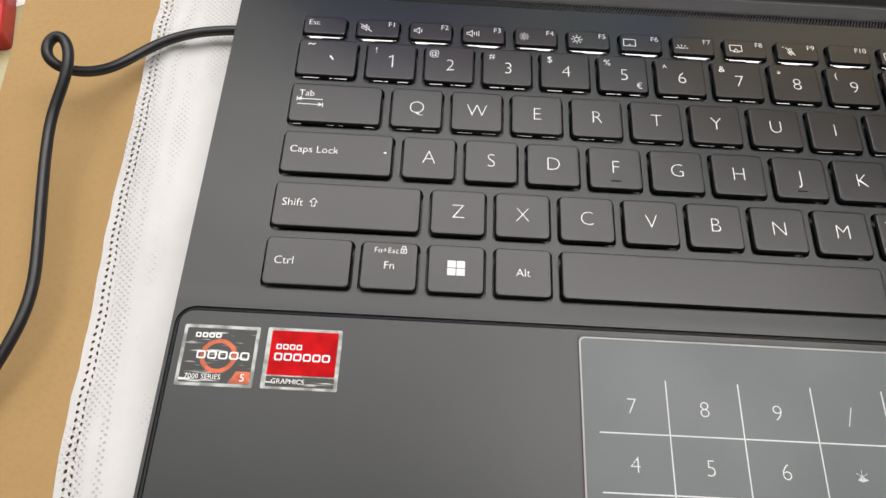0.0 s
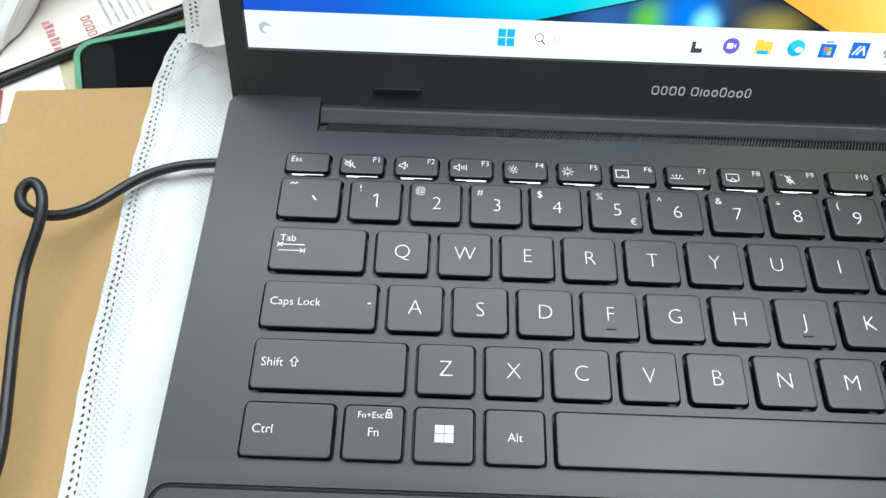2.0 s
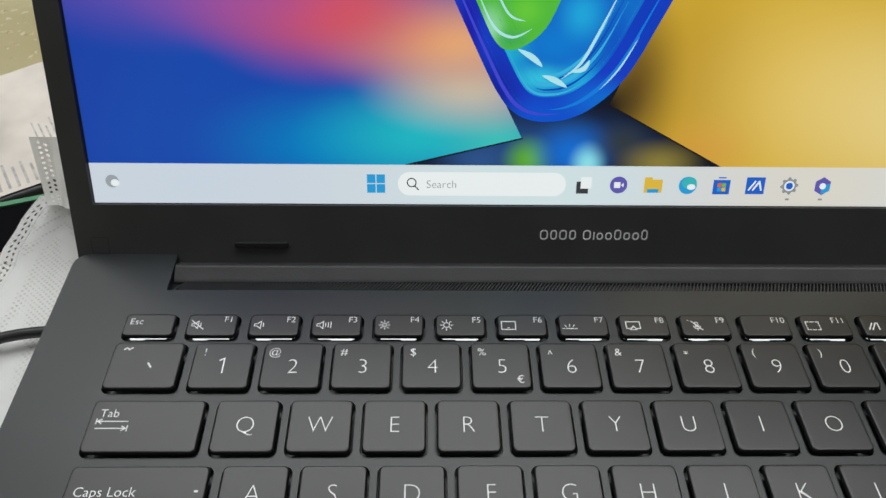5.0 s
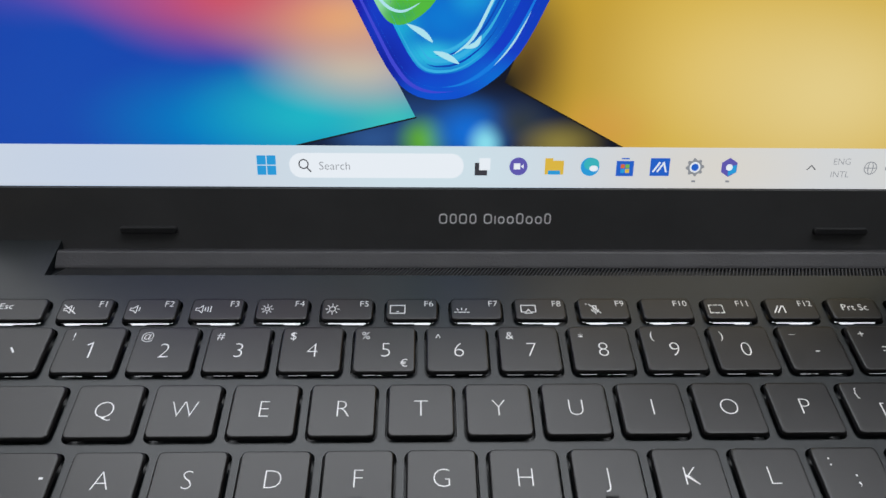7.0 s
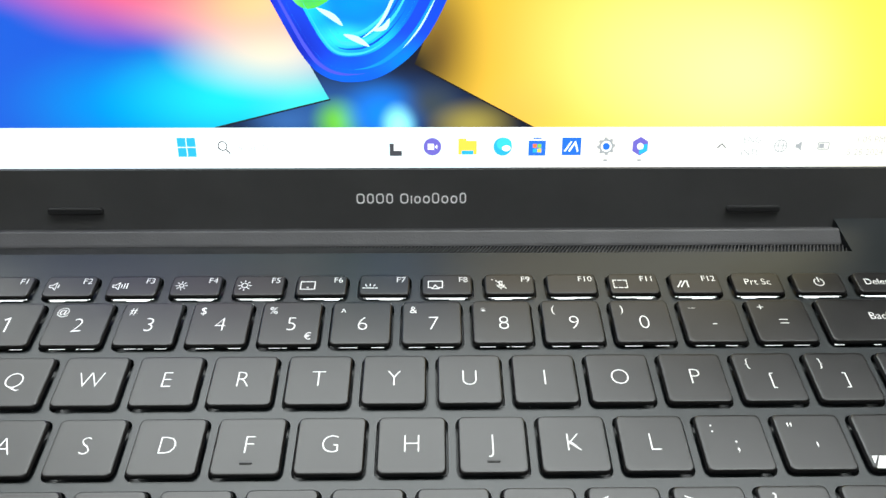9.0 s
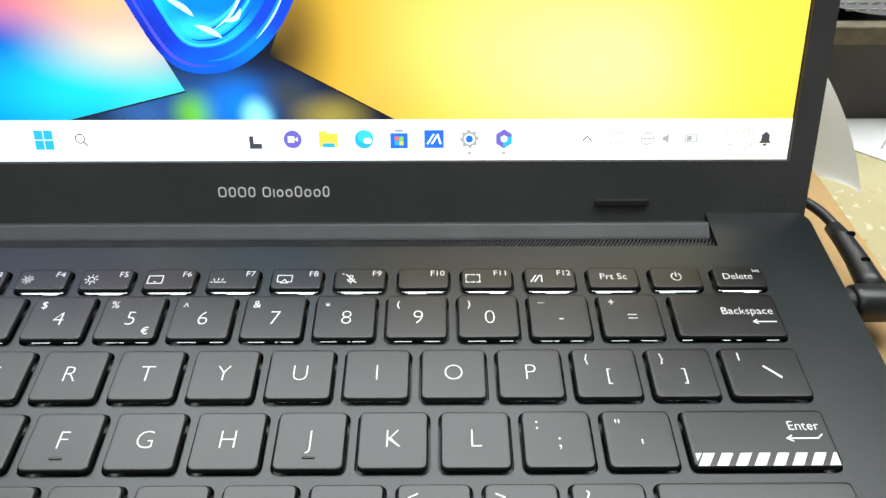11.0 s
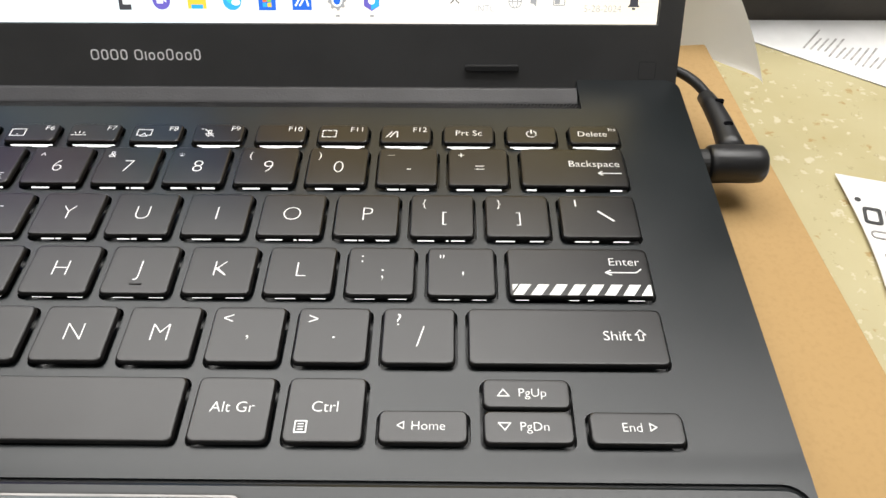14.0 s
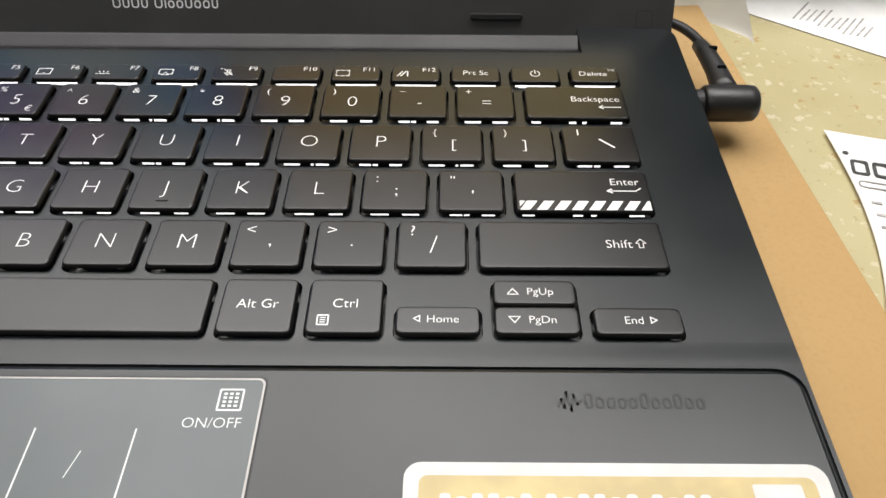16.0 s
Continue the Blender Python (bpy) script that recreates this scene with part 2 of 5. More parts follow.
DARKFOIL = foil("dark_foil", (0.020, 0.020, 0.018), (0.55, 0.56, 0.54), 0.08)
CARD, CLOTH, TERRAZZO = cardboard(), cloth(), terrazzo()


def sheer(source, name, share):
    """The same thin stuff hanging free: part of the light passes through it."""
    m = source.copy()
    m.name = name
    nodes, links = m.node_tree.nodes, m.node_tree.links
    bsdf, out = nodes["Principled BSDF"], nodes["Material Output"]
    t, mix = nodes.new("ShaderNodeBsdfTranslucent"), nodes.new("ShaderNodeMixShader")
    t.inputs[0].default_value = (0.85, 0.84, 0.82, 1)
    mix.inputs[0].default_value = share
    links.new(bsdf.outputs[0], mix.inputs[1])
    links.new(t.outputs[0], mix.inputs[2])
    links.new(mix.outputs[0], out.inputs["Surface"])
    return m


SHEER, SHEER_PAPER = sheer(CLOTH, "nonwoven_thin", 0.82), sheer(PAPER, "packing_foam", 0.55)


# ---- mesh helpers (millimetres in, metres out) ----
def mesh_of(name, bm, material, smooth=False):
    bmesh.ops.recalc_face_normals(bm, faces=bm.faces)
    me = bpy.data.meshes.new(name)
    for f in bm.faces:
        f.smooth = smooth
    bm.to_mesh(me)
    bm.free()
    me.materials.append(material)
    return me


def part(name, bm, material, parent=None, label="", smooth=False):
    ob = new(name, mesh_of(name, bm, material, smooth) if isinstance(bm, bmesh.types.BMesh) else bm)
    if parent:
        ob.parent = parent
    return tagged(ob, label)


def thing(name, label, category, group="", kind="", m=None):
    ob = new(name)
    ob.empty_display_size = 0.02
    if m is not None:
        ob.matrix_basis = m
    return tagged(ob, label, category, group, kind)


def rounded(x0, x1, y0, y1, r, seg=4):
    """Corners of a rounded rectangle, counter-clockwise."""
    pts = []
    r = max(min(r, (x1 - x0) / 2.001, (y1 - y0) / 2.001), 1e-4)
    for cx, cy, a0 in ((x1 - r, y1 - r, 0), (x0 + r, y1 - r, 90), (x0 + r, y0 + r, 180), (x1 - r, y0 + r, 270)):
        for i in range(seg + 1):
            a = radians(a0 + 90 * i / seg)
            pts.append((cx + r * math.cos(a), cy + r * math.sin(a)))
    return pts


def rings(bm, loops, cap_bottom=True, cap_top=True):
    """Skin closed loops of equal count, each a list of (x, y, z) in millimetres."""
    rows = [[bm.verts.new((x / 1000, y / 1000, z / 1000)) for x, y, z in loop] for loop in loops]
    for a, b in zip(rows, rows[1:]):
        for i in range(len(a)):
            j = (i + 1) % len(a)
            bm.faces.new((a[i], a[j], b[j], b[i]))
    if cap_bottom:
        bm.faces.new(rows[0][::-1])
    if cap_top:
        bm.faces.new(rows[-1])
    return rows


def slab(x0, x1, y0, y1, z0, z1, r=0.5, bevel=0.2, seg=4, bm=None, flare=0.0):
    """A rounded slab with a softened top edge; flare widens its foot."""
    bm = bm or bmesh.new()
    levels = [(-flare, z0)]
    levels += [(bevel * (1 - math.cos(radians(a))), z1 - bevel + bevel * math.sin(radians(a))) for a in (0, 45, 90)] if bevel else [(0, z1)]
    rings(bm, [[(x, y, z) for x, y in rounded(x0 + d, x1 - d, y0 + d, y1 - d, max(r - d, 0.02), seg)] for d, z in levels])
    return bm


def moulding(prof, x0, x1):
    """A profile of (y, z) run along x: smooth along its face, with flat ends of their own."""
    bm = bmesh.new()
    rows = [[bm.verts.new((x / 1000, yy / 1000, zz / 1000)) for yy, zz in prof] for x in (x0, x1)]
    for k in range(len(prof)):
        q = (k + 1) % len(prof)
        bm.faces.new((rows[0][k], rows[0][q], rows[1][q], rows[1][k]))
    for x in (x0, x1):
        bm.faces.new([bm.verts.new((x / 1000, yy / 1000, zz / 1000)) for yy, zz in prof])
    return bm


def bar(bm, x0, x1, y0, y1, z0, z1):
    rings(bm, [[(x0, y0, z), (x1, y0, z), (x1, y1, z), (x0, y1, z)] for z in (z0, z1)])
    return bm


def stroke(bm, pts, width, z0, z1, closed=False):
    """Straight strokes of one width along points."""
    pts = pts + pts[:1] if closed else pts
    for (ax, ay), (bx, by) in zip(pts, pts[1:]):
        n = math.hypot(bx - ax, by - ay) or 1
        ux, uy = (bx - ax) / n * width / 2, (by - ay) / n * width / 2
        loop = [(ax - ux - uy, ay - uy + ux), (ax - ux + uy, ay - uy - ux), (bx + ux + uy, by + uy - ux), (bx + ux - uy, by + uy + ux)]
        rings(bm, [[(x, y, z) for x, y in loop] for z in (z0, z1)])
    return bm


def polygon(bm, pts, z0, z1):
    rings(bm, [[(x, y, z) for x, y in pts] for z in (z0, z1)])
    return bm


def disc(bm, cx, cy, rx, ry, z0, z1, n=24, a0=0, a1=360):
    full = a1 - a0 >= 360
    pts = [(cx + rx * math.cos(radians(a0 + (a1 - a0) * i / (n if full else n - 1))), cy + ry * math.sin(radians(a0 + (a1 - a0) * i / (n if full else n - 1)))) for i in range(n)]
    return polygon(bm, pts, z0, z1)


def hoop(bm, outer, inner, z0, z1):
    """A flat ring between two outlines of equal count."""
    lo = [[bm.verts.new((x / 1000, y / 1000, z / 1000)) for x, y in loop] for loop, z in ((outer, z0), (outer, z1), (inner, z1), (inner, z0))]
    for a, b in zip(lo, lo[1:] + lo[:1]):
        for i in range(len(a)):
            j = (i + 1) % len(a)
            bm.faces.new((a[i], a[j], b[j], b[i]))
    return bm


def sheet_with_holes(outline, holes, z1, z0):
    """A flat sheet with holes, with walls down to z0 along all its edges."""
    bm = bmesh.new()
    edges, loops = [], []
    for pts in [outline] + holes:
        vs = [bm.verts.new((x / 1000, y / 1000, z1 / 1000)) for x, y in pts]
        loops.append(vs)
        edges += [bm.edges.new((vs[i], vs[(i + 1) % len(vs)])) for i in range(len(vs))]
    bmesh.ops.triangle_fill(bm, use_beauty=True, use_dissolve=False, edges=edges, normal=(0, 0, 1))
    for vs in loops:
        low = [bm.verts.new((v.co.x, v.co.y, z0 / 1000)) for v in vs]
        for i in range(len(vs)):
            j = (i + 1) % len(vs)
            bm.faces.new((vs[i], vs[j], low[j], low[i]))
    return bm


LETTERS = {}


def words(text, size, x, y, z, align="CENTER", thin=0.0, name="legend", wide=1.0):
    """The text as a thin mesh, its middle line at y; size in millimetres."""
    key = (text, align, thin)
    if key not in LETTERS:
        cu = bpy.data.curves.new("text", "FONT")
        cu.body, cu.align_x, cu.size, cu.offset = text, align, 1.0, -thin
        cu.extrude, cu.resolution_u = 0.0, 3
        ob = bpy.data.objects.new("text", cu)
        scene.collection.objects.link(ob)
        bpy.context.view_layer.update()
        me = bpy.data.meshes.new_from_object(ob.evaluated_get(bpy.context.evaluated_depsgraph_get()))
        bpy.data.objects.remove(ob)
        LETTERS[key] = me
    bm = bmesh.new()
    bm.from_mesh(LETTERS[key])
    for v in bm.verts:
        v.co = Vector(((x + v.co.x * size * wide) / 1000, (y + (v.co.y - 0.36) * size) / 1000, z / 1000))
    return bm


def tube(name, pts, radius, material, parent=None, label="", sides=4):
    """A round cable along points (millimetres)."""
    cu = bpy.data.curves.new(name, "CURVE")
    cu.dimensions, cu.bevel_depth, cu.bevel_resolution, cu.resolution_u, cu.use_fill_caps = "3D", radius / 1000, sides, 8, True
    sp = cu.splines.new("NURBS")
    sp.points.add(len(pts) - 1)
    sp.use_endpoint_u, sp.order_u = True, 4
    for p, (x, y, z) in zip(sp.points, pts):
        p.co = (x / 1000, y / 1000, z / 1000, 1)
    ob = bpy.data.objects.new(name, cu)
    scene.collection.objects.link(ob)
    bpy.context.view_layer.update()
    me = bpy.data.meshes.new_from_object(ob.evaluated_get(bpy.context.evaluated_depsgraph_get()))
    bpy.data.objects.remove(ob)
    for f in me.polygons:
        f.use_smooth = True
    me.materials.clear()
    me.materials.append(material)
    ob = new(name, me)
    if parent:
        ob.parent = parent
    return tagged(ob, label)


def turned(bm, profile, sides=24, axis="X"):
    """Turn (along, radius) pairs in millimetres round an axis through the origin."""
    loops = []
    for a, r in profile:
        ring = []
        for i in range(sides):
            c, s = r * math.cos(2 * math.pi * i / sides), r * math.sin(2 * math.pi * i / sides)
            ring.append((a, c, s) if axis == "X" else (c, s, a))
        loops.append(ring)
    rings(bm, loops)
    return bm


# ---- the room ----
TABLE = -59.0
room = []
for nm, box in (("floor", (-3000, 3000, -3000, 3000, -900, -800)), ("ceiling", (-3000, 3000, -3000, 3000, 1960, 2040)), ("wall_north", (-3000, 3000, 3000, 3100, -800, 1960)),
                ("wall_south", (-3000, 3000, -3100, -3000, -800, 1960)), ("wall_east", (3000, 3100, -3000, 3000, -800, 1960)), ("wall_west", (-3100, -3000, -3000, 3000, -800, 1960))):
    ob = part(nm, bar(bmesh.new(), *box), FLOORM if nm == "floor" else PLASTER)
    tagged(ob, "plain grey tiled shop floor" if nm == "floor" else "plain off-white painted surface of the shop", "floor" if nm == "floor" else "ceiling" if nm == "ceiling" else "wall", kind="structure")

PANEL = glow("lamp_panel", (0.97, 0.98, 1.0), 0.6)
for lx, ly, lsx, lsy, lp in LAMPS:
    lamp = thing("ceiling_light", "long white ceiling light panel", "ceiling light", "ceiling lights", m=pose(lx, ly, 1.96))
    part("diffuser", slab(-lsx * 500, lsx * 500, -lsy * 500, lsy * 500, -12, -1, 4, 1), PANEL, lamp)
    part("frame", hoop(bmesh.new(), rounded(-lsx * 500 - 15, lsx * 500 + 15, -lsy * 500 - 15, lsy * 500 + 15, 6), rounded(-lsx * 500 - 1, lsx * 500 + 1, -lsy * 500 - 1, lsy * 500 + 1, 4), -14, 0), PLASTER, lamp)

table = thing("counter", "speckled beige polished stone counter", "counter")
part("countertop", slab(-700, 1000, -350, 760, TABLE - 30, TABLE, 6, 3), TERRAZZO, table, "beige terrazzo top with white and brown chips")
for a, b in ((-680, -640), (940, 980)):
    part("side_panel", bar(bmesh.new(), a, b, -320, 740, -800, TABLE - 30), DARKPANEL, table)

# ---- cardboard box under the laptop ----
box = thing("cardboard_box", "flat brown cardboard box lying on the counter", "box", m=pose(-0.108, 0.231, 0, 0, 0, 4.7))
part("box_body", slab(0, 440, -300, 0, TABLE, -21.0, 1.2, 0.8, 3), CARD, box)
part("flap", slab(0.6, 439.4, -299, -1.2, -20.95, -20.4, 1.0, 0.3, 3), CARD, box, "smooth brown top flap")

# ---- laptop ----
laptop = thing("laptop", "dark grey open laptop, switched on, with lit keyboard", "laptop")
XL, XR, YF, YB = -19.6, 305.4, 3.0, 216.8
DECKZ, PALMZ = -1.8, -1.64

# keys: (name, x0, x1, y0, y1, kind)
P, KW, KH, RY = 19.05, 16.2, 15.0, 18.4
QX, QY = 43.0, 156.2
KEYLIST = []


def key_row(y, first, count, names):
    for i in range(count):
        c = first + P * i
        KEYLIST.append((names[i], c - KW / 2, c + KW / 2, y - KH / 2, y + KH / 2))


def wide_key(nm, x0, x1, y, h=KH):
    KEYLIST.append((nm, x0, x1, y - h / 2, y + h / 2))


FY, FH = 188.2, 7.9
FNAMES = ["esc"] + ["f%d" % i for i in range(1, 13)] + ["prtsc", "power", "delete"]
for i, nm in enumerate(FNAMES):
    KEYLIST.append((nm, 3.4 + 17.70 * i, 3.4 + 17.70 * i + 14.2, FY - FH / 2, FY + FH / 2))
y = QY + RY
wide_key("tilde", 3.0, 22.3, y)
key_row(y, QX - P / 2, 12, list("1234567890-="))
wide_key("backspace", 254.5, 283.0, y)
y = QY
wide_key("tab", 3.0, 31.8, y)
key_row(y, QX, 12, list("QWERTYUIOP[]"))
wide_key("backslash", 263.4, 283.0, y)
y = QY - RY
wide_key("caps", 3.0, 36.6, y)
key_row(y, QX + P / 4, 11, list("ASDFGHJKL;'"))
wide_key("enter", 249.2, 283.0, y)
y = QY - 2 * RY
wide_key("shift_l", 3.0, 46.2, y)
key_row(y, QX + P * 0.75, 10, list("ZXCVBNM,./"))
wide_key("shift_r", 239.6, 283.0, y)
y = QY - 3 * RY
wide_key("ctrl_l", 3.0, 27.6, y)
wide_key("fn", 30.2, 46.4, y)
wide_key("win", 49.2, 65.4, y)
wide_key("alt", 68.3, 84.5, y)
wide_key("space", 87.3, 180.6, y)
wide_key("altgr", 183.2, 199.4, y)
wide_key("ctrl_r", 202.2, 218.4, y)
wide_key("home", 221.3, 239.4, y - 3.7, 7.4)
wide_key("pgup", 242.4, 260.6, y + 4.0, 7.0)
wide_key("pgdn", 242.4, 260.6, y - 3.7, 7.4)
wide_key("end", 263.7, 282.6, y - 3.7, 7.4)
BOX = {k[0]: k[1:] for k in KEYLIST}

# deck sheet with a well for every key
GAP = 0.55
outline = [(XL, 93.4), (XR, 93.4)]
outline += [(XR - 4.5 + 4.5 * math.cos(radians(a)), YB - 4.5 + 4.5 * math.sin(radians(a))) for a in range(0, 91, 15)]
outline += [(274.3, YB), (274.3, 202.35), (11.6, 202.35), (11.6, YB)]
outline += [(XL + 4.5 + 4.5 * math.cos(radians(a)), YB - 4.5 + 4.5 * math.sin(radians(a))) for a in range(90, 181, 15)]
holes = []
for nm, x0, x1, y0, y1 in KEYLIST:
    if nm == "pgdn":
        continue
    if nm == "pgup":
        y0 = BOX["pgdn"][2]
    holes.append(rounded(x0 - GAP, x1 + GAP, y0 - GAP, y1 + GAP, 2.0, 4))
deck = part("keyboard_deck", sheet_with_holes(outline, holes, DECKZ, -5.2), DECK, laptop, "dark grey-green matt plastic deck")

# lower chassis, tapered under the edge
bm = bmesh.new()
lv = [(9, -17.4), (3.2, -16.6), (0.6, -11), (0.0, -6.5), (0.0, -5.0)]
rings(bm, [[(px, py, z) for px, py in rounded(XL + d, XR - d, YF + d, YB - d, 4.5, 6)] for d, z in lv])
part("chassis", bm, DECK, laptop, "dark grey lower shell")
bm = bmesh.new()
bar(bm, XL + 0.05, XR - 0.05, YF + 1, 93.4, -5.0, -2.9)
part("front_deck", bm, DECK, laptop)
for fx in (0, 260):
    for fy in (14, 196):
        part("foot", slab(fx, fx + 26, fy, fy + 6, -18.9, -17.2, 2.5, 0.4), RUBBER, laptop)

# gentle rise from the keyboard to the palm rest, ending in a groove
prof = [(93.38 - 5.4 * q / 12, -1.80 + 0.13 * (3 * (q / 12) ** 2 - 2 * (q / 12) ** 3)) for q in range(13)] + [(87.7, -1.672), (87.3, -1.675), (87.3, -2.85), (93.38, -2.85)]
part("rise", moulding(prof, XL + 0.02, XR - 0.02), DECK, laptop)
part("palm_rest", slab(XL + 1.55, XR - 1.55, YF + 1.4, 85.95, -4.5, PALMZ, 4.5, 0.7, 6), DECK, laptop, "satin dark grey palm rest")

part("groove", hoop(bmesh.new(), rounded(XL + 0.95, XR - 0.95, YF + 0.8, 86.6, 5.3, 6), rounded(XL + 1.55, XR - 1.55, YF + 1.4, 85.95, 4.5, 6), -3.1, -2.6), GROOVE, laptop)
part("palm_surround", hoop(bmesh.new(), rounded(XL + 0.06, XR - 0.06, YF + 0.1, 87.98, 0.6, 6), rounded(XL + 0.95, XR - 0.95, YF + 0.8, 86.6, 5.3, 6), -3.1, -1.685), DECK, laptop)

# ports seen at the side
part("power_socket", turned(bmesh.new(), [(XR - 2, 3.0), (XR + 0.4, 3.0)], 20), BLACK, laptop).location = (0, 0.185, -0.0085)

# touchpad
pad = part("touchpad", slab(92.2, 195.6, 11.5, 82.9, -3, PALMZ + 0.12, 1.2, 0.1, 4), PADM, laptop, "grey glassy touchpad with printed number pad")
part("touchpad_edge", hoop(bmesh.new(), rounded(91.75, 196.05, 11.05, 83.35, 1.5, 4), rounded(92.2, 195.6, 11.5, 82.9, 1.2, 4), -3, PALMZ + 0.16), RIM, pad, "bright cut metal edge")
part("touchpad_gap", hoop(bmesh.new(), rounded(91.3, 196.5, 10.6, 83.8, 1.8, 4), rounded(91.75, 196.05, 11.05, 83.35, 1.5, 4), -3, PALMZ + 0.02), BLACK, pad)
PZ = PALMZ + 0.15
for vx in (114.6, 134.1, 153.7, 173.0):
    part("number_pad_line", bar(bmesh.new(), vx - 0.17, vx + 0.17, 28, 72, PZ - 0.1, PZ), PADLINE, pad)
for hy in (57.4, 42.4):
    for p, q in ((96.2, 114.3), (114.9, 133.8), (134.4, 153.4), (154.0, 172.7), (177.0, 182.0)):
        part("number_pad_line", bar(bmesh.new(), p, q, hy - 0.17, hy + 0.17, PZ - 0.1, PZ), PADLINE, pad)
for i, ch in enumerate("789/456*"):
    part("digit", words(ch, 8.0 if ch == "/" else 6.2 if ch != "*" else 8.5, 105.0 + 19.4 * (i % 4), 64.8 - 15.1 * (i // 4) - (1.6 if ch == "*" else 0), PZ, thin=0.022), PADLINE, pad)
part("digit", words("ON/OFF", 3.2, 187.0, 73.4, PZ, thin=0.012), PADLINE, pad)
bm = hoop(bmesh.new(), rounded(187.2, 192.2, 75.9, 80.9, 0.3, 2), rounded(187.6, 191.8, 76.3, 80.5, 0.2, 2), PZ - 0.1, PZ)
for i in range(3):
    for j in range(4):
        bar(bm, 188.2 + 1.15 * i, 188.9 + 1.15 * i, 76.8 + 0.9 * j, 77.3 + 0.9 * j, PZ - 0.1, PZ)
part("keypad_symbol", bm, PADLINE, pad)

# processor stickers on the palm rest: logos as plain shapes
SZ = PALMZ + 0.1
st = part("sticker", slab(-15.5, 4.9, 64.3, 81.2, PALMZ - 0.05, SZ, 0.5, 0.03), SILVER, laptop, "square silver and black foil sticker with an orange ring")
part("field", slab(-14.6, 4.0, 65.2, 80.3, SZ - 0.05, SZ + 0.04, 0.3, 0.02), DARKFOIL, st)
part("ring", hoop(bmesh.new(), [(-5.2 + 4.9 * math.cos(i * math.pi / 16), 72.6 + 4.7 * math.sin(i * math.pi / 16)) for i in range(32)], [(-5.2 + 3.7 * math.cos(i * math.pi / 16), 72.6 + 3.6 * math.sin(i * math.pi / 16)) for i in range(32)], SZ, SZ + 0.07), ORANGE, st)
bm = bmesh.new()
for i in range(5):
    p = -11.0 + 2.9 * i
    hoop(bm, rounded(p, p + 2.4, 71.7, 73.9, 0.5, 3), rounded(p + 0.42, p + 1.98, 72.12, 73.48, 0.3, 3), SZ, SZ + 0.1)
for i in range(4):
    hoop(bm, rounded(-12.2 + 1.8 * i, -10.7 + 1.8 * i, 77.6, 79.0, 0.3, 2), rounded(-11.85 + 1.8 * i, -11.05 + 1.8 * i, 77.95, 78.65, 0.2, 2), SZ, SZ + 0.1)
part("logo", bm, WHITE, st)
part("corner_patch", polygon(bmesh.new(), [(-1.6, 65.3), (3.9, 65.3), (3.9, 68.6), (0.2, 68.6)], SZ, SZ + 0.07), ORANGE, st)
part("lettering", words("7000 SERIES", 1.9, -13.2, 66.9, SZ + 0.12, "LEFT"), WHITE, st)
part("lettering", words("5", 2.9, 2.0, 67.0, SZ + 0.12), WHITE, st)
st = part("sticker", slab(7.0, 27.2, 64.4, 81.4, PALMZ - 0.05, SZ, 0.5, 0.03), SILVER, laptop, "square red and silver foil sticker")
part("field", slab(8.2, 26.2, 68.2, 80.6, SZ - 0.05, SZ + 0.04, 0.3, 0.02), RED, st)
part("field", slab(8.2, 26.2, 65.1, 67.9, SZ - 0.05, SZ + 0.04, 0.3, 0.02), DARKFOIL, st)
bm = bmesh.new()
for i in range(4):
    hoop(bm, rounded(9.8 + 1.8 * i, 11.3 + 1.8 * i, 75.3, 76.8, 0.3, 2), rounded(10.15 + 1.8 * i, 10.95 + 1.8 * i, 75.65, 76.45, 0.2, 2), SZ, SZ + 0.1)
for i in range(6):
    a = 9.6 + 2.55 * i
    hoop(bm, rounded(a, a + 2.15, 72.2, 74.3, 0.5, 3), rounded(a + 0.42, a + 1.73, 72.62, 73.88, 0.3, 3), SZ, SZ + 0.1)
part("logo", bm, WHITE, st)
part("lettering", words("GRAPHICS", 1.9, 9.6, 66.6, SZ + 0.12, "LEFT"), WHITE, st)

# gold sticker near the front, and the pressed sound mark
gs = part("sticker", slab(224.4, 302.0, 22.0, 65.6, PALMZ - 0.05, SZ, 3.2, 0.03, 6), PALEPRINT, laptop, "large gold sticker with a rounded white border")
part("field", slab(227.2, 299.3, 24.6, 63.0, SZ - 0.05, SZ + 0.05, 1.6, 0.02), GOLD, gs)
part("patch", slab(287.6, 296.6, 53.0, 61.6, SZ, SZ + 0.09, 0.5, 0.02), PALEPRINT, gs)
bm = bmesh.new()
for i in range(17):
    p = 231 + 2.9 * i + (1.6 if i > 5 else 0) + (1.6 if i > 11 else 0)
    slab(p, p + 2.0, 57.4, 59.6 - 0.6 * (i % 3 == 1), SZ, SZ + 0.09, 0.6, 0, 3, bm)
part("lettering", bm, PALEPRINT, gs)
mark = part("sound_mark", stroke(bmesh.new(), [(254.2, 77.6), (254.9, 79.0), (255.4, 77.2), (256.0, 80.6), (256.7, 76.6), (257.4, 80.0), (258.0, 78.0), (258.6, 78.6)], 0.55, PALMZ - 0.05, PALMZ + 0.08), EMBOSS, laptop, "pressed dark sound mark")
for i in range(11):
    a = 259.4 + 2.2 * i
    top = 79.6 + (1.0 if i in (0, 5, 8) else 0)
    part("mark_shape", hoop(bmesh.new(), rounded(a, a + 1.75, 77.0, top, 0.8, 3), rounded(a + 0.5, a + 1.25, 77.5, top - 0.5, 0.35, 3), PALMZ - 0.05, PALMZ + 0.05), EMBOSS, mark)

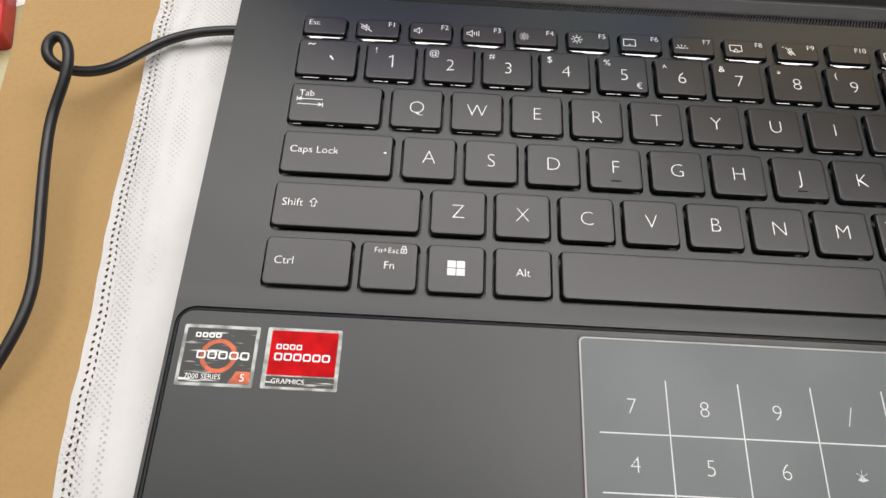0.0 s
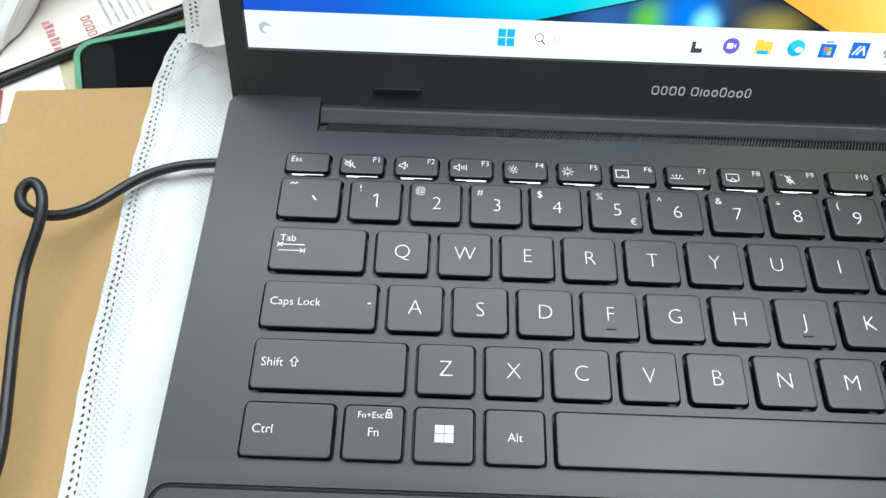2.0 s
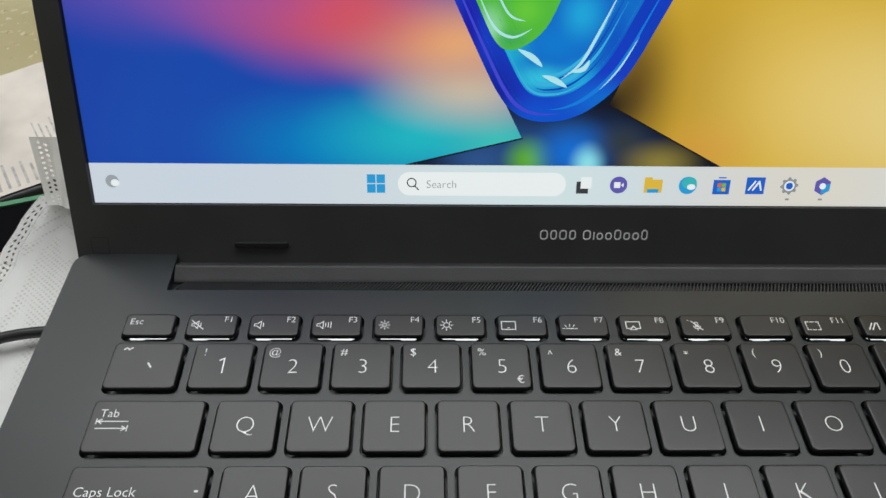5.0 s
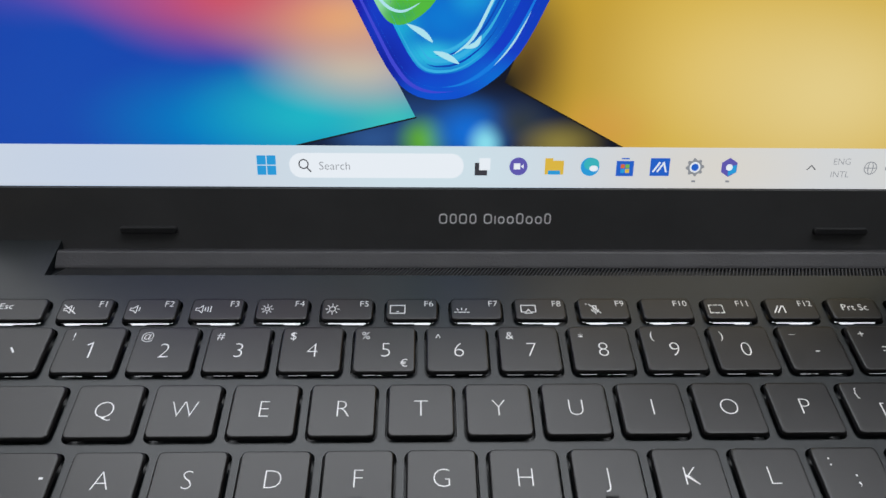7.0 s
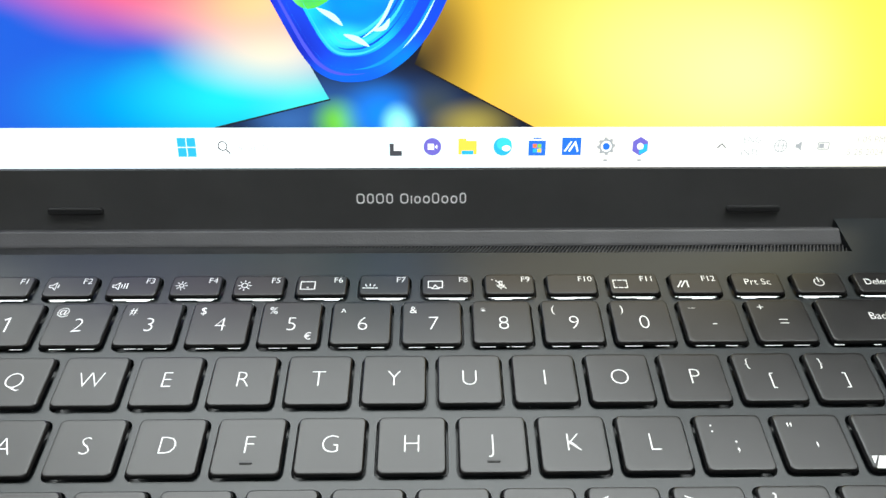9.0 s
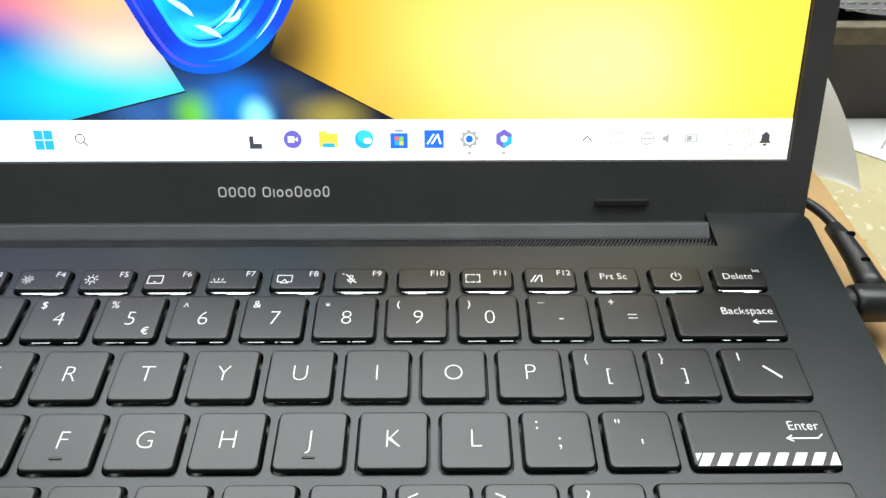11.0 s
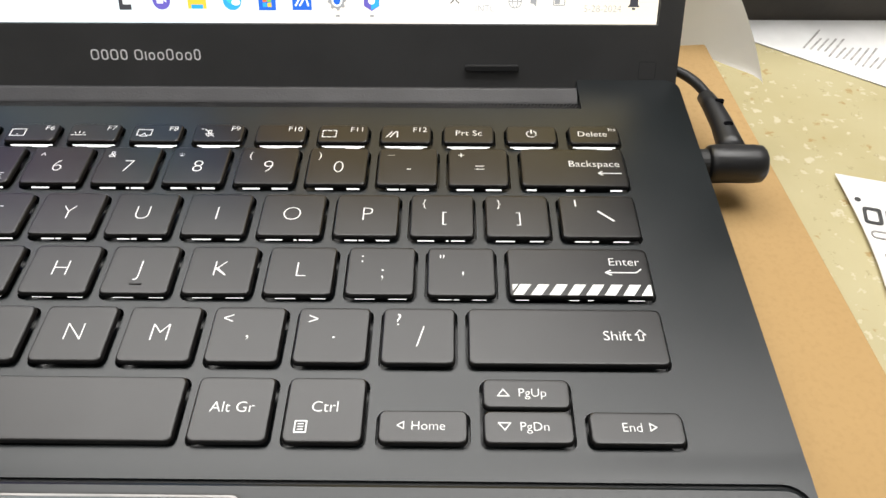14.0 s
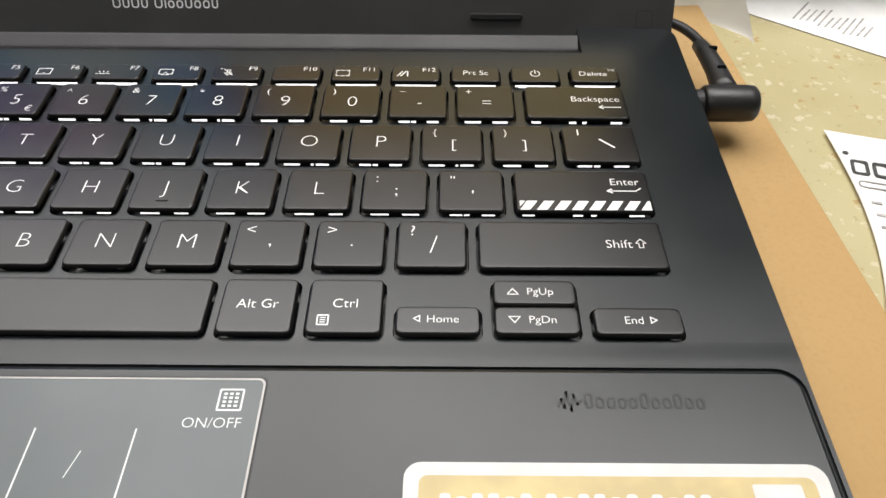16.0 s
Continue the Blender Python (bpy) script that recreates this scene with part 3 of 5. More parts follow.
# ---- hinge bar and vent ----
prof = [(219.5, -7.0), (214.4, -3.4), (212.9, -2.0), (212.3, -1.68), (211.8, -1.62), (211.4, -1.74), (209.8, -2.6), (208.0, -3.55), (207.45, -3.95), (207.3, -4.5), (207.3, -7)]
bar_mesh = moulding(prof, 12.0, 273.9)
part("hinge_bar", bar_mesh, BAR, laptop, "dark grey grained hinge cover")
bm = bmesh.new()
bar(bm, 11.7, 274.2, 202.4, 219, -7.5, -6.4)
part("vent_floor", bm, BLACK, laptop)
bm = bmesh.new()
for i in range(236):
    a = 13.0 + 1.105 * i
    lo, hi = (202.45, -2.3), (207.3, -4.0)
    skew = 2.5
    v = [(a, lo[0], lo[1]), (a + 0.36, lo[0], lo[1]), (a + 0.36 + skew, hi[0], hi[1]), (a + skew, hi[0], hi[1])]
    rings(bm, [[(x, yy, zz - 2.4) for x, yy, zz in v], v])
tagged(part("vent_rib", bm, VENT, laptop, "fine slanted ribs of the air vent"), kind="stuff")

# ---- lid ----
LEAN = math.degrees(math.atan(0.4866))
lid = part("lid", bmesh.new(), LID, laptop, "dark lid with matt bezel, tilted back")
lid.matrix_basis = pose(0, 0.2192, 0, 90 - LEAN, 0, 0)
# in the lid's own axes x is across, y up the panel and z towards the viewer
LX0, LX1, LV0, LV1 = XL + 0.3, XR - 0.3, -5.4, 199.0
SX0, SX1, SV0, SV1 = -12.2, 297.8, 13.5, 188.3
bm = bmesh.new()
hoop(bm, rounded(LX0, LX1, LV0, LV1, 1.6, 8), rounded(SX0, SX1, SV0, SV1, 0.4, 8), -3.5, 1.4)
slab(LX0 + 0.1, LX1 - 0.1, LV0 + 0.1, LV1 - 0.1, -6.2, -3.4, 1.6, 0.1, 8, bm)
lid_mesh = mesh_of("lid", bm, LID)
lid.data = lid_mesh
part("bezel_lip", hoop(bmesh.new(), rounded(SX0 - 0.5, SX1 + 0.5, SV0 - 0.5, SV1 + 0.5, 0.6, 4), rounded(SX0 + 0.02, SX1 - 0.02, SV0 + 0.02, SV1 - 0.02, 0.3, 4), -0.4, 1.2), BLACK, lid, "thin black lip round the display")
for a, b in ((29.6, 46.4), (239.6, 256.4)):
    part("rubber_bump", slab(a, b, -0.25, 1.85, 1.0, 2.6, 0.9, 0.4, 5), BUMPER, lid, "small black rubber bumper")
for a in (-14.6, 293.2):
    part("cover_square", hoop(bmesh.new(), rounded(a, a + 5.3, -2.5, 2.9, 0.7, 3), rounded(a + 0.16, a + 5.14, -2.34, 2.74, 0.56, 3), 1.2, 1.42), GROOVE, lid)
# maker's mark as plain light shapes
pen = 124.6
for wd, h in ((3.0, 3.0), (2.6, 3.0), (2.9, 3.0), (2.6, 3.0), (1.4, 0), (3.0, 3.0), (1.0, 2.3), (2.5, 2.2), (2.6, 2.3), (2.7, 3.2), (2.6, 2.3), (2.6, 2.3), (2.5, 3.2)):
    if h and wd < 1.2:
        part("maker_mark", bar(bmesh.new(), pen, pen + 0.42, 2.75, 2.95 + h, 1.3, 1.5), MARK, lid, "small silver mark")
    elif h:
        part("maker_mark", hoop(bmesh.new(), rounded(pen, pen + wd - 0.5, 2.75, 2.95 + h, 0.95, 4), rounded(pen + 0.42, pen + wd - 0.92, 3.17, 2.53 + h, 0.6, 4), 1.3, 1.5), MARK, lid, "small silver mark")
    pen += wd * 1.08

# ---- what the display shows ----
display = part("display", slab(SX0, SX1, SV0, SV1, -1.5, -0.2, 0.3, 0), picture("display_dark", (0.006, 0.008, 0.02), [
    (120, 33, 50, 14, (0.02, 0.08, 0.28), 0.8), (105, 28, 16, 7, (0.03, 0.10, 0.30), 0.9), (120, 28, 10, 9, (0.13, 0.46, 0.03), 1.0), (133, 30, 16, 13, (0.008, 0.17, 0.72), 1.0), (138, 27, 7, 8, (0.30, 0.85, 0.95), 0.95),
    (148, 33, 12, 9, (0.04, 0.05, 0.05), 0.8), (160, 27, 16, 9, (0.30, 0.24, 0.05), 0.9)]), lid, "bright display with a colourful abstract picture")
DZ = -0.2
EDGE = picture("edge_line", (0.01, 0.01, 0.01), [])
left_pts = [(SX0 + 0.3, 26.0), (83.0, 26.0), (117.6, 34.4), (80.0, 106.0), (SX0 + 0.3, 188.0)]
part("picture_sheet", polygon(bmesh.new(), left_pts, DZ, DZ + 0.05), picture("picture_left", (0.009, 0.070, 0.47), [
    (-12, 40, 40, 50, (0.014, 0.050, 0.42), 0.8), (10, 34, 50, 40, (0.012, 0.085, 0.48), 0.7), (60, 32, 46, 22, (0.0, 0.26, 0.62), 0.8), (88, 35, 44, 21, (0.02, 0.54, 0.62), 0.95), (112, 33, 24, 14, (0.06, 0.62, 0.56), 0.9),
    (102, 48, 36, 15, (0.72, 0.64, 0.46), 0.8), (96, 62, 46, 19, (0.92, 0.46, 0.20), 0.95), (62, 71, 46, 24, (0.80, 0.10, 0.10), 0.95), (40, 74, 40, 18, (0.55, 0.08, 0.25), 0.7), (20, 80, 60, 24, (0.3, 0.10, 0.5), 0.6)]), display)
right_pts = [(143.0, 44.6), (178.5, 26.0), (SX1 - 0.3, 26.0), (SX1 - 0.3, 188.0), (175.0, 120.0)]
# Unseen dark spot (last) added to cut the display's reflection in the keys.
part("picture_sheet", polygon(bmesh.new(), right_pts, DZ, DZ + 0.05), picture("picture_right", (0.72, 0.46, 0.045), [
    (166, 50, 34, 44, (0.58, 0.34, 0.03), 0.95), (174, 32, 22, 14, (0.72, 0.36, 0.05), 0.9), (150, 50, 17, 34, (0.16, 0.09, 0.015), 1.0), (143, 44, 12, 14, (0.015, 0.012, 0.008), 1.0), (205, 50, 50, 40, (0.85, 0.60, 0.15), 0.9), (240, 42, 60, 40, (0.90, 0.71, 0.29), 0.9), (290, 60, 40, 60, (0.82, 0.63, 0.07), 0.9), (235, 145, 130, 78, (0.09, 0.055, 0.01), 1.0)]), display)
for ends in ([(83.0, 26.1), (117.6, 34.4)], [(145.2, 43.4), (178.5, 26.1)]):
    part("picture_line", stroke(bmesh.new(), ends, 0.45, DZ + 0.05, DZ + 0.08), EDGE, display)


def band(points, widths, z0, z1):
    """A strip of changing width along points."""
    bm = bmesh.new()
    n = len(points)
    a, b = [], []
    for i, (x, yy) in enumerate(points):
        px, py = points[max(i - 1, 0)]
        qx, qy = points[min(i + 1, n - 1)]
        d = math.hypot(qx - px, qy - py)
        nx, ny = -(qy - py) / d, (qx - px) / d
        a.append((x + nx * widths[i] / 2, yy + ny * widths[i] / 2))
        b.append((x - nx * widths[i] / 2, yy - ny * widths[i] / 2))
    polygon(bm, a + b[::-1], z0, z1)
    return bm


def arc(cx, cy, r, a0, a1, n=14):
    return [(cx + r * math.cos(radians(a0 + (a1 - a0) * i / n)), cy + r * math.sin(radians(a0 + (a1 - a0) * i / n))) for i in range(n + 1)]


# the looped blue ribbon: a rounded wedge that points down
wedge = [(82, 102), (92, 83), (100, 66.7), (107, 52.8), (110, 47.6), (113.2, 43.5), (117, 40.9), (121, 39.7), (125, 39.5), (130, 40.1), (135, 42.0), (139.3, 44.8), (143.3, 48.3), (147.4, 53.3), (151, 59.5), (154.4, 66.5), (164, 86)]


def smoothed(pts, n=5):
    out = []
    for k in range(len(pts) - 1):
        p0, p1, p2, p3 = (pts[min(max(k + d, 0), len(pts) - 1)] for d in (-1, 0, 1, 2))
        for q in range(n):
            t_ = q / n
            out.append(tuple(0.5 * (2 * p1[d] + (p2[d] - p0[d]) * t_ + (2 * p0[d] - 5 * p1[d] + 4 * p2[d] - p3[d]) * t_ ** 2 + (3 * p1[d] - p0[d] - 3 * p2[d] + p3[d]) * t_ ** 3) for d in (0, 1)))
    return out + [pts[-1]]


def inset(pts, d):
    """The curve moved to its left by d."""
    out = []
    for k, (x, yy) in enumerate(pts):
        px, py = pts[max(k - 1, 0)]
        qx, qy = pts[min(k + 1, len(pts) - 1)]
        n = math.hypot(qx - px, qy - py)
        out.append((x - (qy - py) / n * d, yy + (qx - px) / n * d))
    return out


def swell(n, lo, hi, width):
    """Widths that swell between two shares of a curve and run out to nothing."""
    return [0.02 + width * max(0.0, math.sin(math.pi * min(1, max(0, (k / (n - 1) - lo) / (hi - lo))))) for k in range(n)]


WEDGE = smoothed(wedge)
part("ribbon", polygon(bmesh.new(), WEDGE, DZ + 0.08, DZ + 0.12), picture("ribbon_outer", (0.008, 0.05, 0.62), [
    (108, 46, 14, 20, (0.006, 0.012, 0.34), 0.95), (124, 41, 20, 9, (0.004, 0.10, 0.70), 0.9), (140, 46, 16, 9, (0.004, 0.17, 0.72), 0.9), (152, 66, 12, 22, (0.004, 0.05, 0.55), 0.9), (101, 66, 6, 26, (0.012, 0.01, 0.42), 0.9)]), display)
part("ribbon", band(inset(WEDGE, 2.2), swell(len(WEDGE), 0.02, 0.55, 1.1), DZ + 0.12, DZ + 0.13), picture("ribbon_sheen", (0.06, 0.07, 0.70), []), display)
part("ribbon", band(inset(WEDGE, 3.6), swell(len(WEDGE), 0.5, 1.0, 1.3), DZ + 0.12, DZ + 0.13), picture("ribbon_sheen_right", (0.01, 0.22, 0.82), []), display)
part("ribbon", polygon(bmesh.new(), inset(WEDGE, 7.2), DZ + 0.13, DZ + 0.15), picture("ribbon_inner", (0.006, 0.17, 0.66), [
    (112, 60, 10, 12, (0.02, 0.50, 0.75), 0.9), (122, 52, 13, 6, (0.04, 0.62, 0.85), 0.95), (133, 52, 9, 7, (0.02, 0.45, 0.85), 0.9), (143, 62, 7, 14, (0.004, 0.10, 0.62), 0.95), (126, 62, 12, 8, (0.005, 0.22, 0.72), 0.9), (133, 70, 9, 10, (0.02, 0.48, 0.85), 0.8)]), display)
part("ribbon", polygon(bmesh.new(), smoothed([(97, 86), (103.5, 72), (108.5, 62.5), (113, 60.0), (119, 62.5), (124, 68), (129, 80)], 4), DZ + 0.15, DZ + 0.16), picture("ribbon_green", (0.10, 0.55, 0.05), [
    (107, 66, 6, 9, (0.35, 0.80, 0.45), 0.9), (113, 63, 7, 4, (0.06, 0.45, 0.10), 0.9), (117, 71, 7, 6, (0.16, 0.66, 0.05), 0.9)]), display)
GLINT = picture("ribbon_glint", (0.50, 0.88, 0.95), [])
CYAN = picture("ribbon_cyan", (0.05, 0.50, 0.85), [])
NAVY = picture("ribbon_navy", (0.004, 0.07, 0.50), [])
for mat, d, lo, hi, wd in ((CYAN, 8.0, 0.15, 0.72, 0.8), (NAVY, 9.4, 0.35, 0.85, 0.6), (CYAN, 11.0, 0.22, 0.95, 1.3), (NAVY, 12.4, 0.45, 1.0, 0.6), (CYAN, 13.6, 0.3, 0.95, 0.9)):
    path = inset(WEDGE, d)
    part("ribbon_band", band(path, swell(len(path), lo, hi, wd), DZ + 0.16 + d * 0.001, DZ + 0.17 + d * 0.001), mat, display)
path = inset(WEDGE, 3.2)
part("ribbon_glint", band(path[58:74], swell(16, 0, 1, 0.5), DZ + 0.18, DZ + 0.19), GLINT, display)
for pts, wd in (([(103, 76), (108, 66.5), (113.5, 63.6), (119, 66)], 0.8), ([(107, 79), (112, 70), (117, 68)], 0.6), ([(115.0, 60.4), (119.5, 58.0), (122.5, 55.4)], 1.7), ([(122.5, 53.0), (126.5, 51.6), (130.0, 49.6)], 1.7), ([(128.0, 52.0), (133.5, 56.5), (138.0, 65.0), (143.5, 77.0)], 0.9), ([(131.0, 54.0), (134.5, 55.0), (136.0, 57.5)], 1.4)):
    line = smoothed(pts, 5)
    part("ribbon_glint", band(line, swell(len(line), 0, 1, wd), DZ + 0.185, DZ + 0.195), GLINT, display)

# taskbar
taskbar = part("taskbar", polygon(bmesh.new(), [(SX0 + 0.25, SV0 + 0.2), (SX1 - 0.25, SV0 + 0.2), (SX1 - 0.25, 26.1), (SX0 + 0.25, 26.1)], DZ + 0.10, DZ + 0.20), picture("taskbar_tint", (0.70, 0.76, 0.84), [
    (20, 20, 60, 30, (0.66, 0.74, 0.86), 0.9), (120, 20, 70, 30, (0.72, 0.86, 0.90), 0.9), (210, 20, 70, 30, (0.80, 0.75, 0.66), 0.9), (290, 20, 60, 30, (0.80, 0.74, 0.60), 0.9)]), display, "pale taskbar")
TZ = DZ + 0.20
TY = 20.2


def ink(name, colour):
    return picture("shown_" + name, colour, [])


SHOWN_WHITE, SHOWN_DARK, SHOWN_GREY = ink("white", (0.93, 0.97, 1.0)), ink("dark", (0.05, 0.05, 0.06)), ink("grey", (0.30, 0.31, 0.33))
SHOWN_BLUE, SHOWN_SKY, SHOWN_TEAL = ink("blue", (0.02, 0.13, 0.62)), ink("sky", (0.03, 0.36, 0.75)), ink("teal", (0.05, 0.50, 0.55))
SHOWN_VIOLET, SHOWN_YELLOW, SHOWN_ORANGE, SHOWN_GREEN = ink("violet", (0.13, 0.11, 0.46)), ink("yellow", (0.80, 0.52, 0.06)), ink("orange", (0.75, 0.16, 0.04)), ink("green", (0.20, 0.50, 0.08))
bm = bmesh.new()
for a, b in ((71.0, 73.6), (73.9, 76.5)):
    for c, d in ((TY - 2.9, TY - 0.15), (TY + 0.15, TY + 2.9)):
        bar(bm, a, b, c, d, TZ, TZ + 0.05)
part("start_symbol", bm, SHOWN_SKY, taskbar)
sb = part("search_box", slab(80.4, 131.8, TY - 3.7, TY + 3.7, TZ, TZ + 0.05, 3.6, 0, 6), SHOWN_WHITE, taskbar)
bm = hoop(bmesh.new(), arc(84.6, TY + 0.4, 1.5, 0, 345, 23), arc(84.6, TY + 0.4, 1.15, 0, 345, 23), TZ + 0.05, TZ + 0.08)
stroke(bm, [(85.6, TY - 0.7), (86.6, TY - 1.8)], 0.4, TZ + 0.05, TZ + 0.08)
part("magnifier", bm, SHOWN_DARK, taskbar)
part("lettering", words("Search", 3.5, 89.0, TY, TZ + 0.1, "LEFT", 0.01), SHOWN_GREY, taskbar)
IX = [137.3, 148.1, 158.8, 169.5, 180.0, 190.5, 201.1, 211.5]


def icon(pieces, cx):
    top = TZ
    for i, (mat, fn) in enumerate(pieces):
        bm = bmesh.new()
        fn(bm, cx, top, top + 0.04)
        part("icon", bm, mat, taskbar)
        top += 0.04


icon([(SHOWN_DARK, lambda b, c, p, q: bar(b, c - 2.2, c + 1.5, TY - 2.8, TY + 1.0, p, q)), (SHOWN_WHITE, lambda b, c, p, q: bar(b, c - 0.9, c + 2.4, TY - 1.2, TY + 2.4, p, q))], IX[0])
icon([(SHOWN_VIOLET, lambda b, c, p, q: disc(b, c, TY, 2.7, 2.7, p, q)), (SHOWN_WHITE, lambda b, c, p, q: (bar(b, c - 1.4, c + 0.5, TY - 0.9, TY + 0.9, p, q), polygon(b, [(c + 0.7, TY), (c + 1.5, TY - 0.7), (c + 1.5, TY + 0.7)], p, q)))], IX[1])
icon([(SHOWN_YELLOW, lambda b, c, p, q: (bar(b, c - 2.8, c + 2.8, TY - 2.4, TY + 1.8, p, q), bar(b, c - 2.8, c - 0.4, TY + 1.8, TY + 2.5, p, q))), (SHOWN_SKY, lambda b, c, p, q: bar(b, c - 1.8, c + 1.8, TY - 2.4, TY - 1.2, p, q))], IX[2])
icon([(SHOWN_SKY, lambda b, c, p, q: disc(b, c, TY, 2.8, 2.8, p, q)), (SHOWN_TEAL, lambda b, c, p, q: disc(b, c + 0.4, TY + 0.8, 2.3, 1.9, p, q)), (SHOWN_WHITE, lambda b, c, p, q: disc(b, c + 1.1, TY - 0.5, 1.3, 0.9, p, q))], IX[3])
icon([(SHOWN_BLUE, lambda b, c, p, q: (bar(b, c - 2.6, c + 2.6, TY - 2.8, TY + 1.8, p, q), bar(b, c - 1.2, c + 1.2, TY + 2.3, TY + 2.7, p, q))), (SHOWN_ORANGE, lambda b, c, p, q: bar(b, c - 1.3, c - 0.1, TY - 0.4, TY + 0.8, p, q)), (SHOWN_GREEN, lambda b, c, p, q: bar(b, c + 0.1, c + 1.3, TY - 0.4, TY + 0.8, p, q)), (SHOWN_YELLOW, lambda b, c, p, q: bar(b, c + 0.1, c + 1.3, TY - 1.8, TY - 0.6, p, q)), (SHOWN_SKY, lambda b, c, p, q: bar(b, c - 1.3, c - 0.1, TY - 1.8, TY - 0.6, p, q))], IX[4])
icon([(SHOWN_BLUE, lambda b, c, p, q: bar(b, c - 2.9, c + 2.9, TY - 2.7, TY + 2.7, p, q)), (SHOWN_WHITE, lambda b, c, p, q: (stroke(b, [(c - 1.9, TY - 1.3), (c - 0.2, TY + 1.3)], 0.5, p, q), stroke(b, [(c - 0.6, TY - 1.3), (c + 1.1, TY + 1.3), (c + 1.9, TY - 1.3)], 0.5, p, q)))], IX[5])


def gear(b, c, p, q):
    polygon(b, [(c + r * math.cos(a), TY + r * math.sin(a)) for i in range(32) for a, r in ((2 * math.pi * i / 32, 2.8 if i % 4 < 2 else 2.2),)], p, q)


icon([(SHOWN_GREY, gear), (SHOWN_WHITE, lambda b, c, p, q: disc(b, c, TY, 1.6, 1.6, p, q)), (SHOWN_BLUE, lambda b, c, p, q: disc(b, c, TY, 1.1, 1.1, p, q))], IX[6])
icon([(SHOWN_VIOLET, lambda b, c, p, q: polygon(b, [(c + 2.7 * math.cos(radians(a)), TY + 2.9 * math.sin(radians(a))) for a in range(30, 390, 60)], p, q)), (SHOWN_SKY, lambda b, c, p, q: polygon(b, [(c - 0.2, TY + 0.2), (c - 0.2, TY - 2.6), (c + 2.2, TY - 1.5), (c + 2.2, TY + 0.8)], p, q)), (SHOWN_WHITE, lambda b, c, p, q: disc(b, c, TY, 1.0, 1.0, p, q))], IX[7])
bm = bmesh.new()
for c in IX[6:]:
    bar(bm, c - 0.6, c + 0.6, TY - 4.6, TY - 4.0, TZ, TZ + 0.04)
part("open_mark", bm, SHOWN_GREY, taskbar)
part("icon", disc(bmesh.new(), -5.8, TY + 0.3, 2.0, 2.0, TZ, TZ + 0.03), ink("weather", (0.36, 0.40, 0.44)), taskbar)
part("icon", disc(bmesh.new(), -5.0, TY - 0.2, 1.3, 1.1, TZ + 0.03, TZ + 0.05), SHOWN_WHITE, taskbar)
part("chevron", stroke(bmesh.new(), [(235.3, TY - 0.5), (236.5, TY + 0.7), (237.7, TY - 0.5)], 0.3, TZ, TZ + 0.04), SHOWN_DARK, taskbar)
for txt, tx, ty, al in (("ENG", 248.4, TY + 2.0, "RIGHT"), ("INTL", 248.4, TY - 1.9, "RIGHT"), ("1:05 PM", 286.6, TY + 2.0, "RIGHT"), ("5-28-2024", 286.6, TY - 1.9, "RIGHT")):
    part("lettering", words(txt, 2.75, tx, ty, TZ + 0.05, al, 0.012), SHOWN_GREY, taskbar)
bm = hoop(bmesh.new(), arc(254.6, TY, 2.0, 0, 345, 23), arc(254.6, TY, 1.75, 0, 345, 23), TZ, TZ + 0.04)
hoop(bm, [(254.6 + 0.9 * math.cos(i * math.pi / 12), TY + 1.9 * math.sin(i * math.pi / 12)) for i in range(24)], [(254.6 + 0.65 * math.cos(i * math.pi / 12), TY + 1.8 * math.sin(i * math.pi / 12)) for i in range(24)], TZ, TZ + 0.04)
stroke(bm, [(252.7, TY), (256.5, TY)], 0.25, TZ, TZ + 0.04)
polygon(bm, [(259.2, TY - 0.6), (260.0, TY - 0.6), (261.0, TY - 1.5), (261.0, TY + 1.5), (260.0, TY + 0.6), (259.2, TY + 0.6)], TZ, TZ + 0.04)
hoop(bm, rounded(266.0, 269.6, TY - 1.2, TY + 1.2, 0.4, 2), rounded(266.3, 269.3, TY - 0.9, TY + 0.9, 0.2, 2), TZ, TZ + 0.04)
bar(bm, 266.5, 268.0, TY - 0.7, TY + 0.7, TZ, TZ + 0.04)
part("status_symbol", bm, SHOWN_GREY, taskbar)
bm = polygon(bmesh.new(), [(288.4, TY - 1.5), (292.0, TY - 1.5), (291.4, TY - 0.6), (291.4, TY + 1.0), (290.2, TY + 2.0), (289.0, TY + 1.0), (289.0, TY - 0.6)], TZ, TZ + 0.04)
disc(bm, 290.2, TY - 2.0, 0.6, 0.35, TZ, TZ + 0.04, 10)
part("bell_symbol", bm, SHOWN_DARK, taskbar)

# ---- keys ----
SKIRT = -1.3


def key_mesh(x0, x1, y0, y1):
    w, d = x1 - x0, y1 - y0
    bm = bmesh.new()
    lv = [(0.0, SKIRT), (0.0, -0.55), (0.22, -0.14), (0.42, -0.02), (0.8, 0.0)]
    rings(bm, [[(px, py, z) for px, py in rounded(-w / 2 + e, w / 2 - e, -d / 2 + e, d / 2 - e, 1.35 - e * 0.4, 3)] for e, z in lv])
    bar(bm, -w / 2 + 3.4, w / 2 - 3.4, -d / 2 + 2.4, d / 2 - 2.4, -4.6, SKIRT + 0.05)
    return mesh_of("key", bm, KEY)


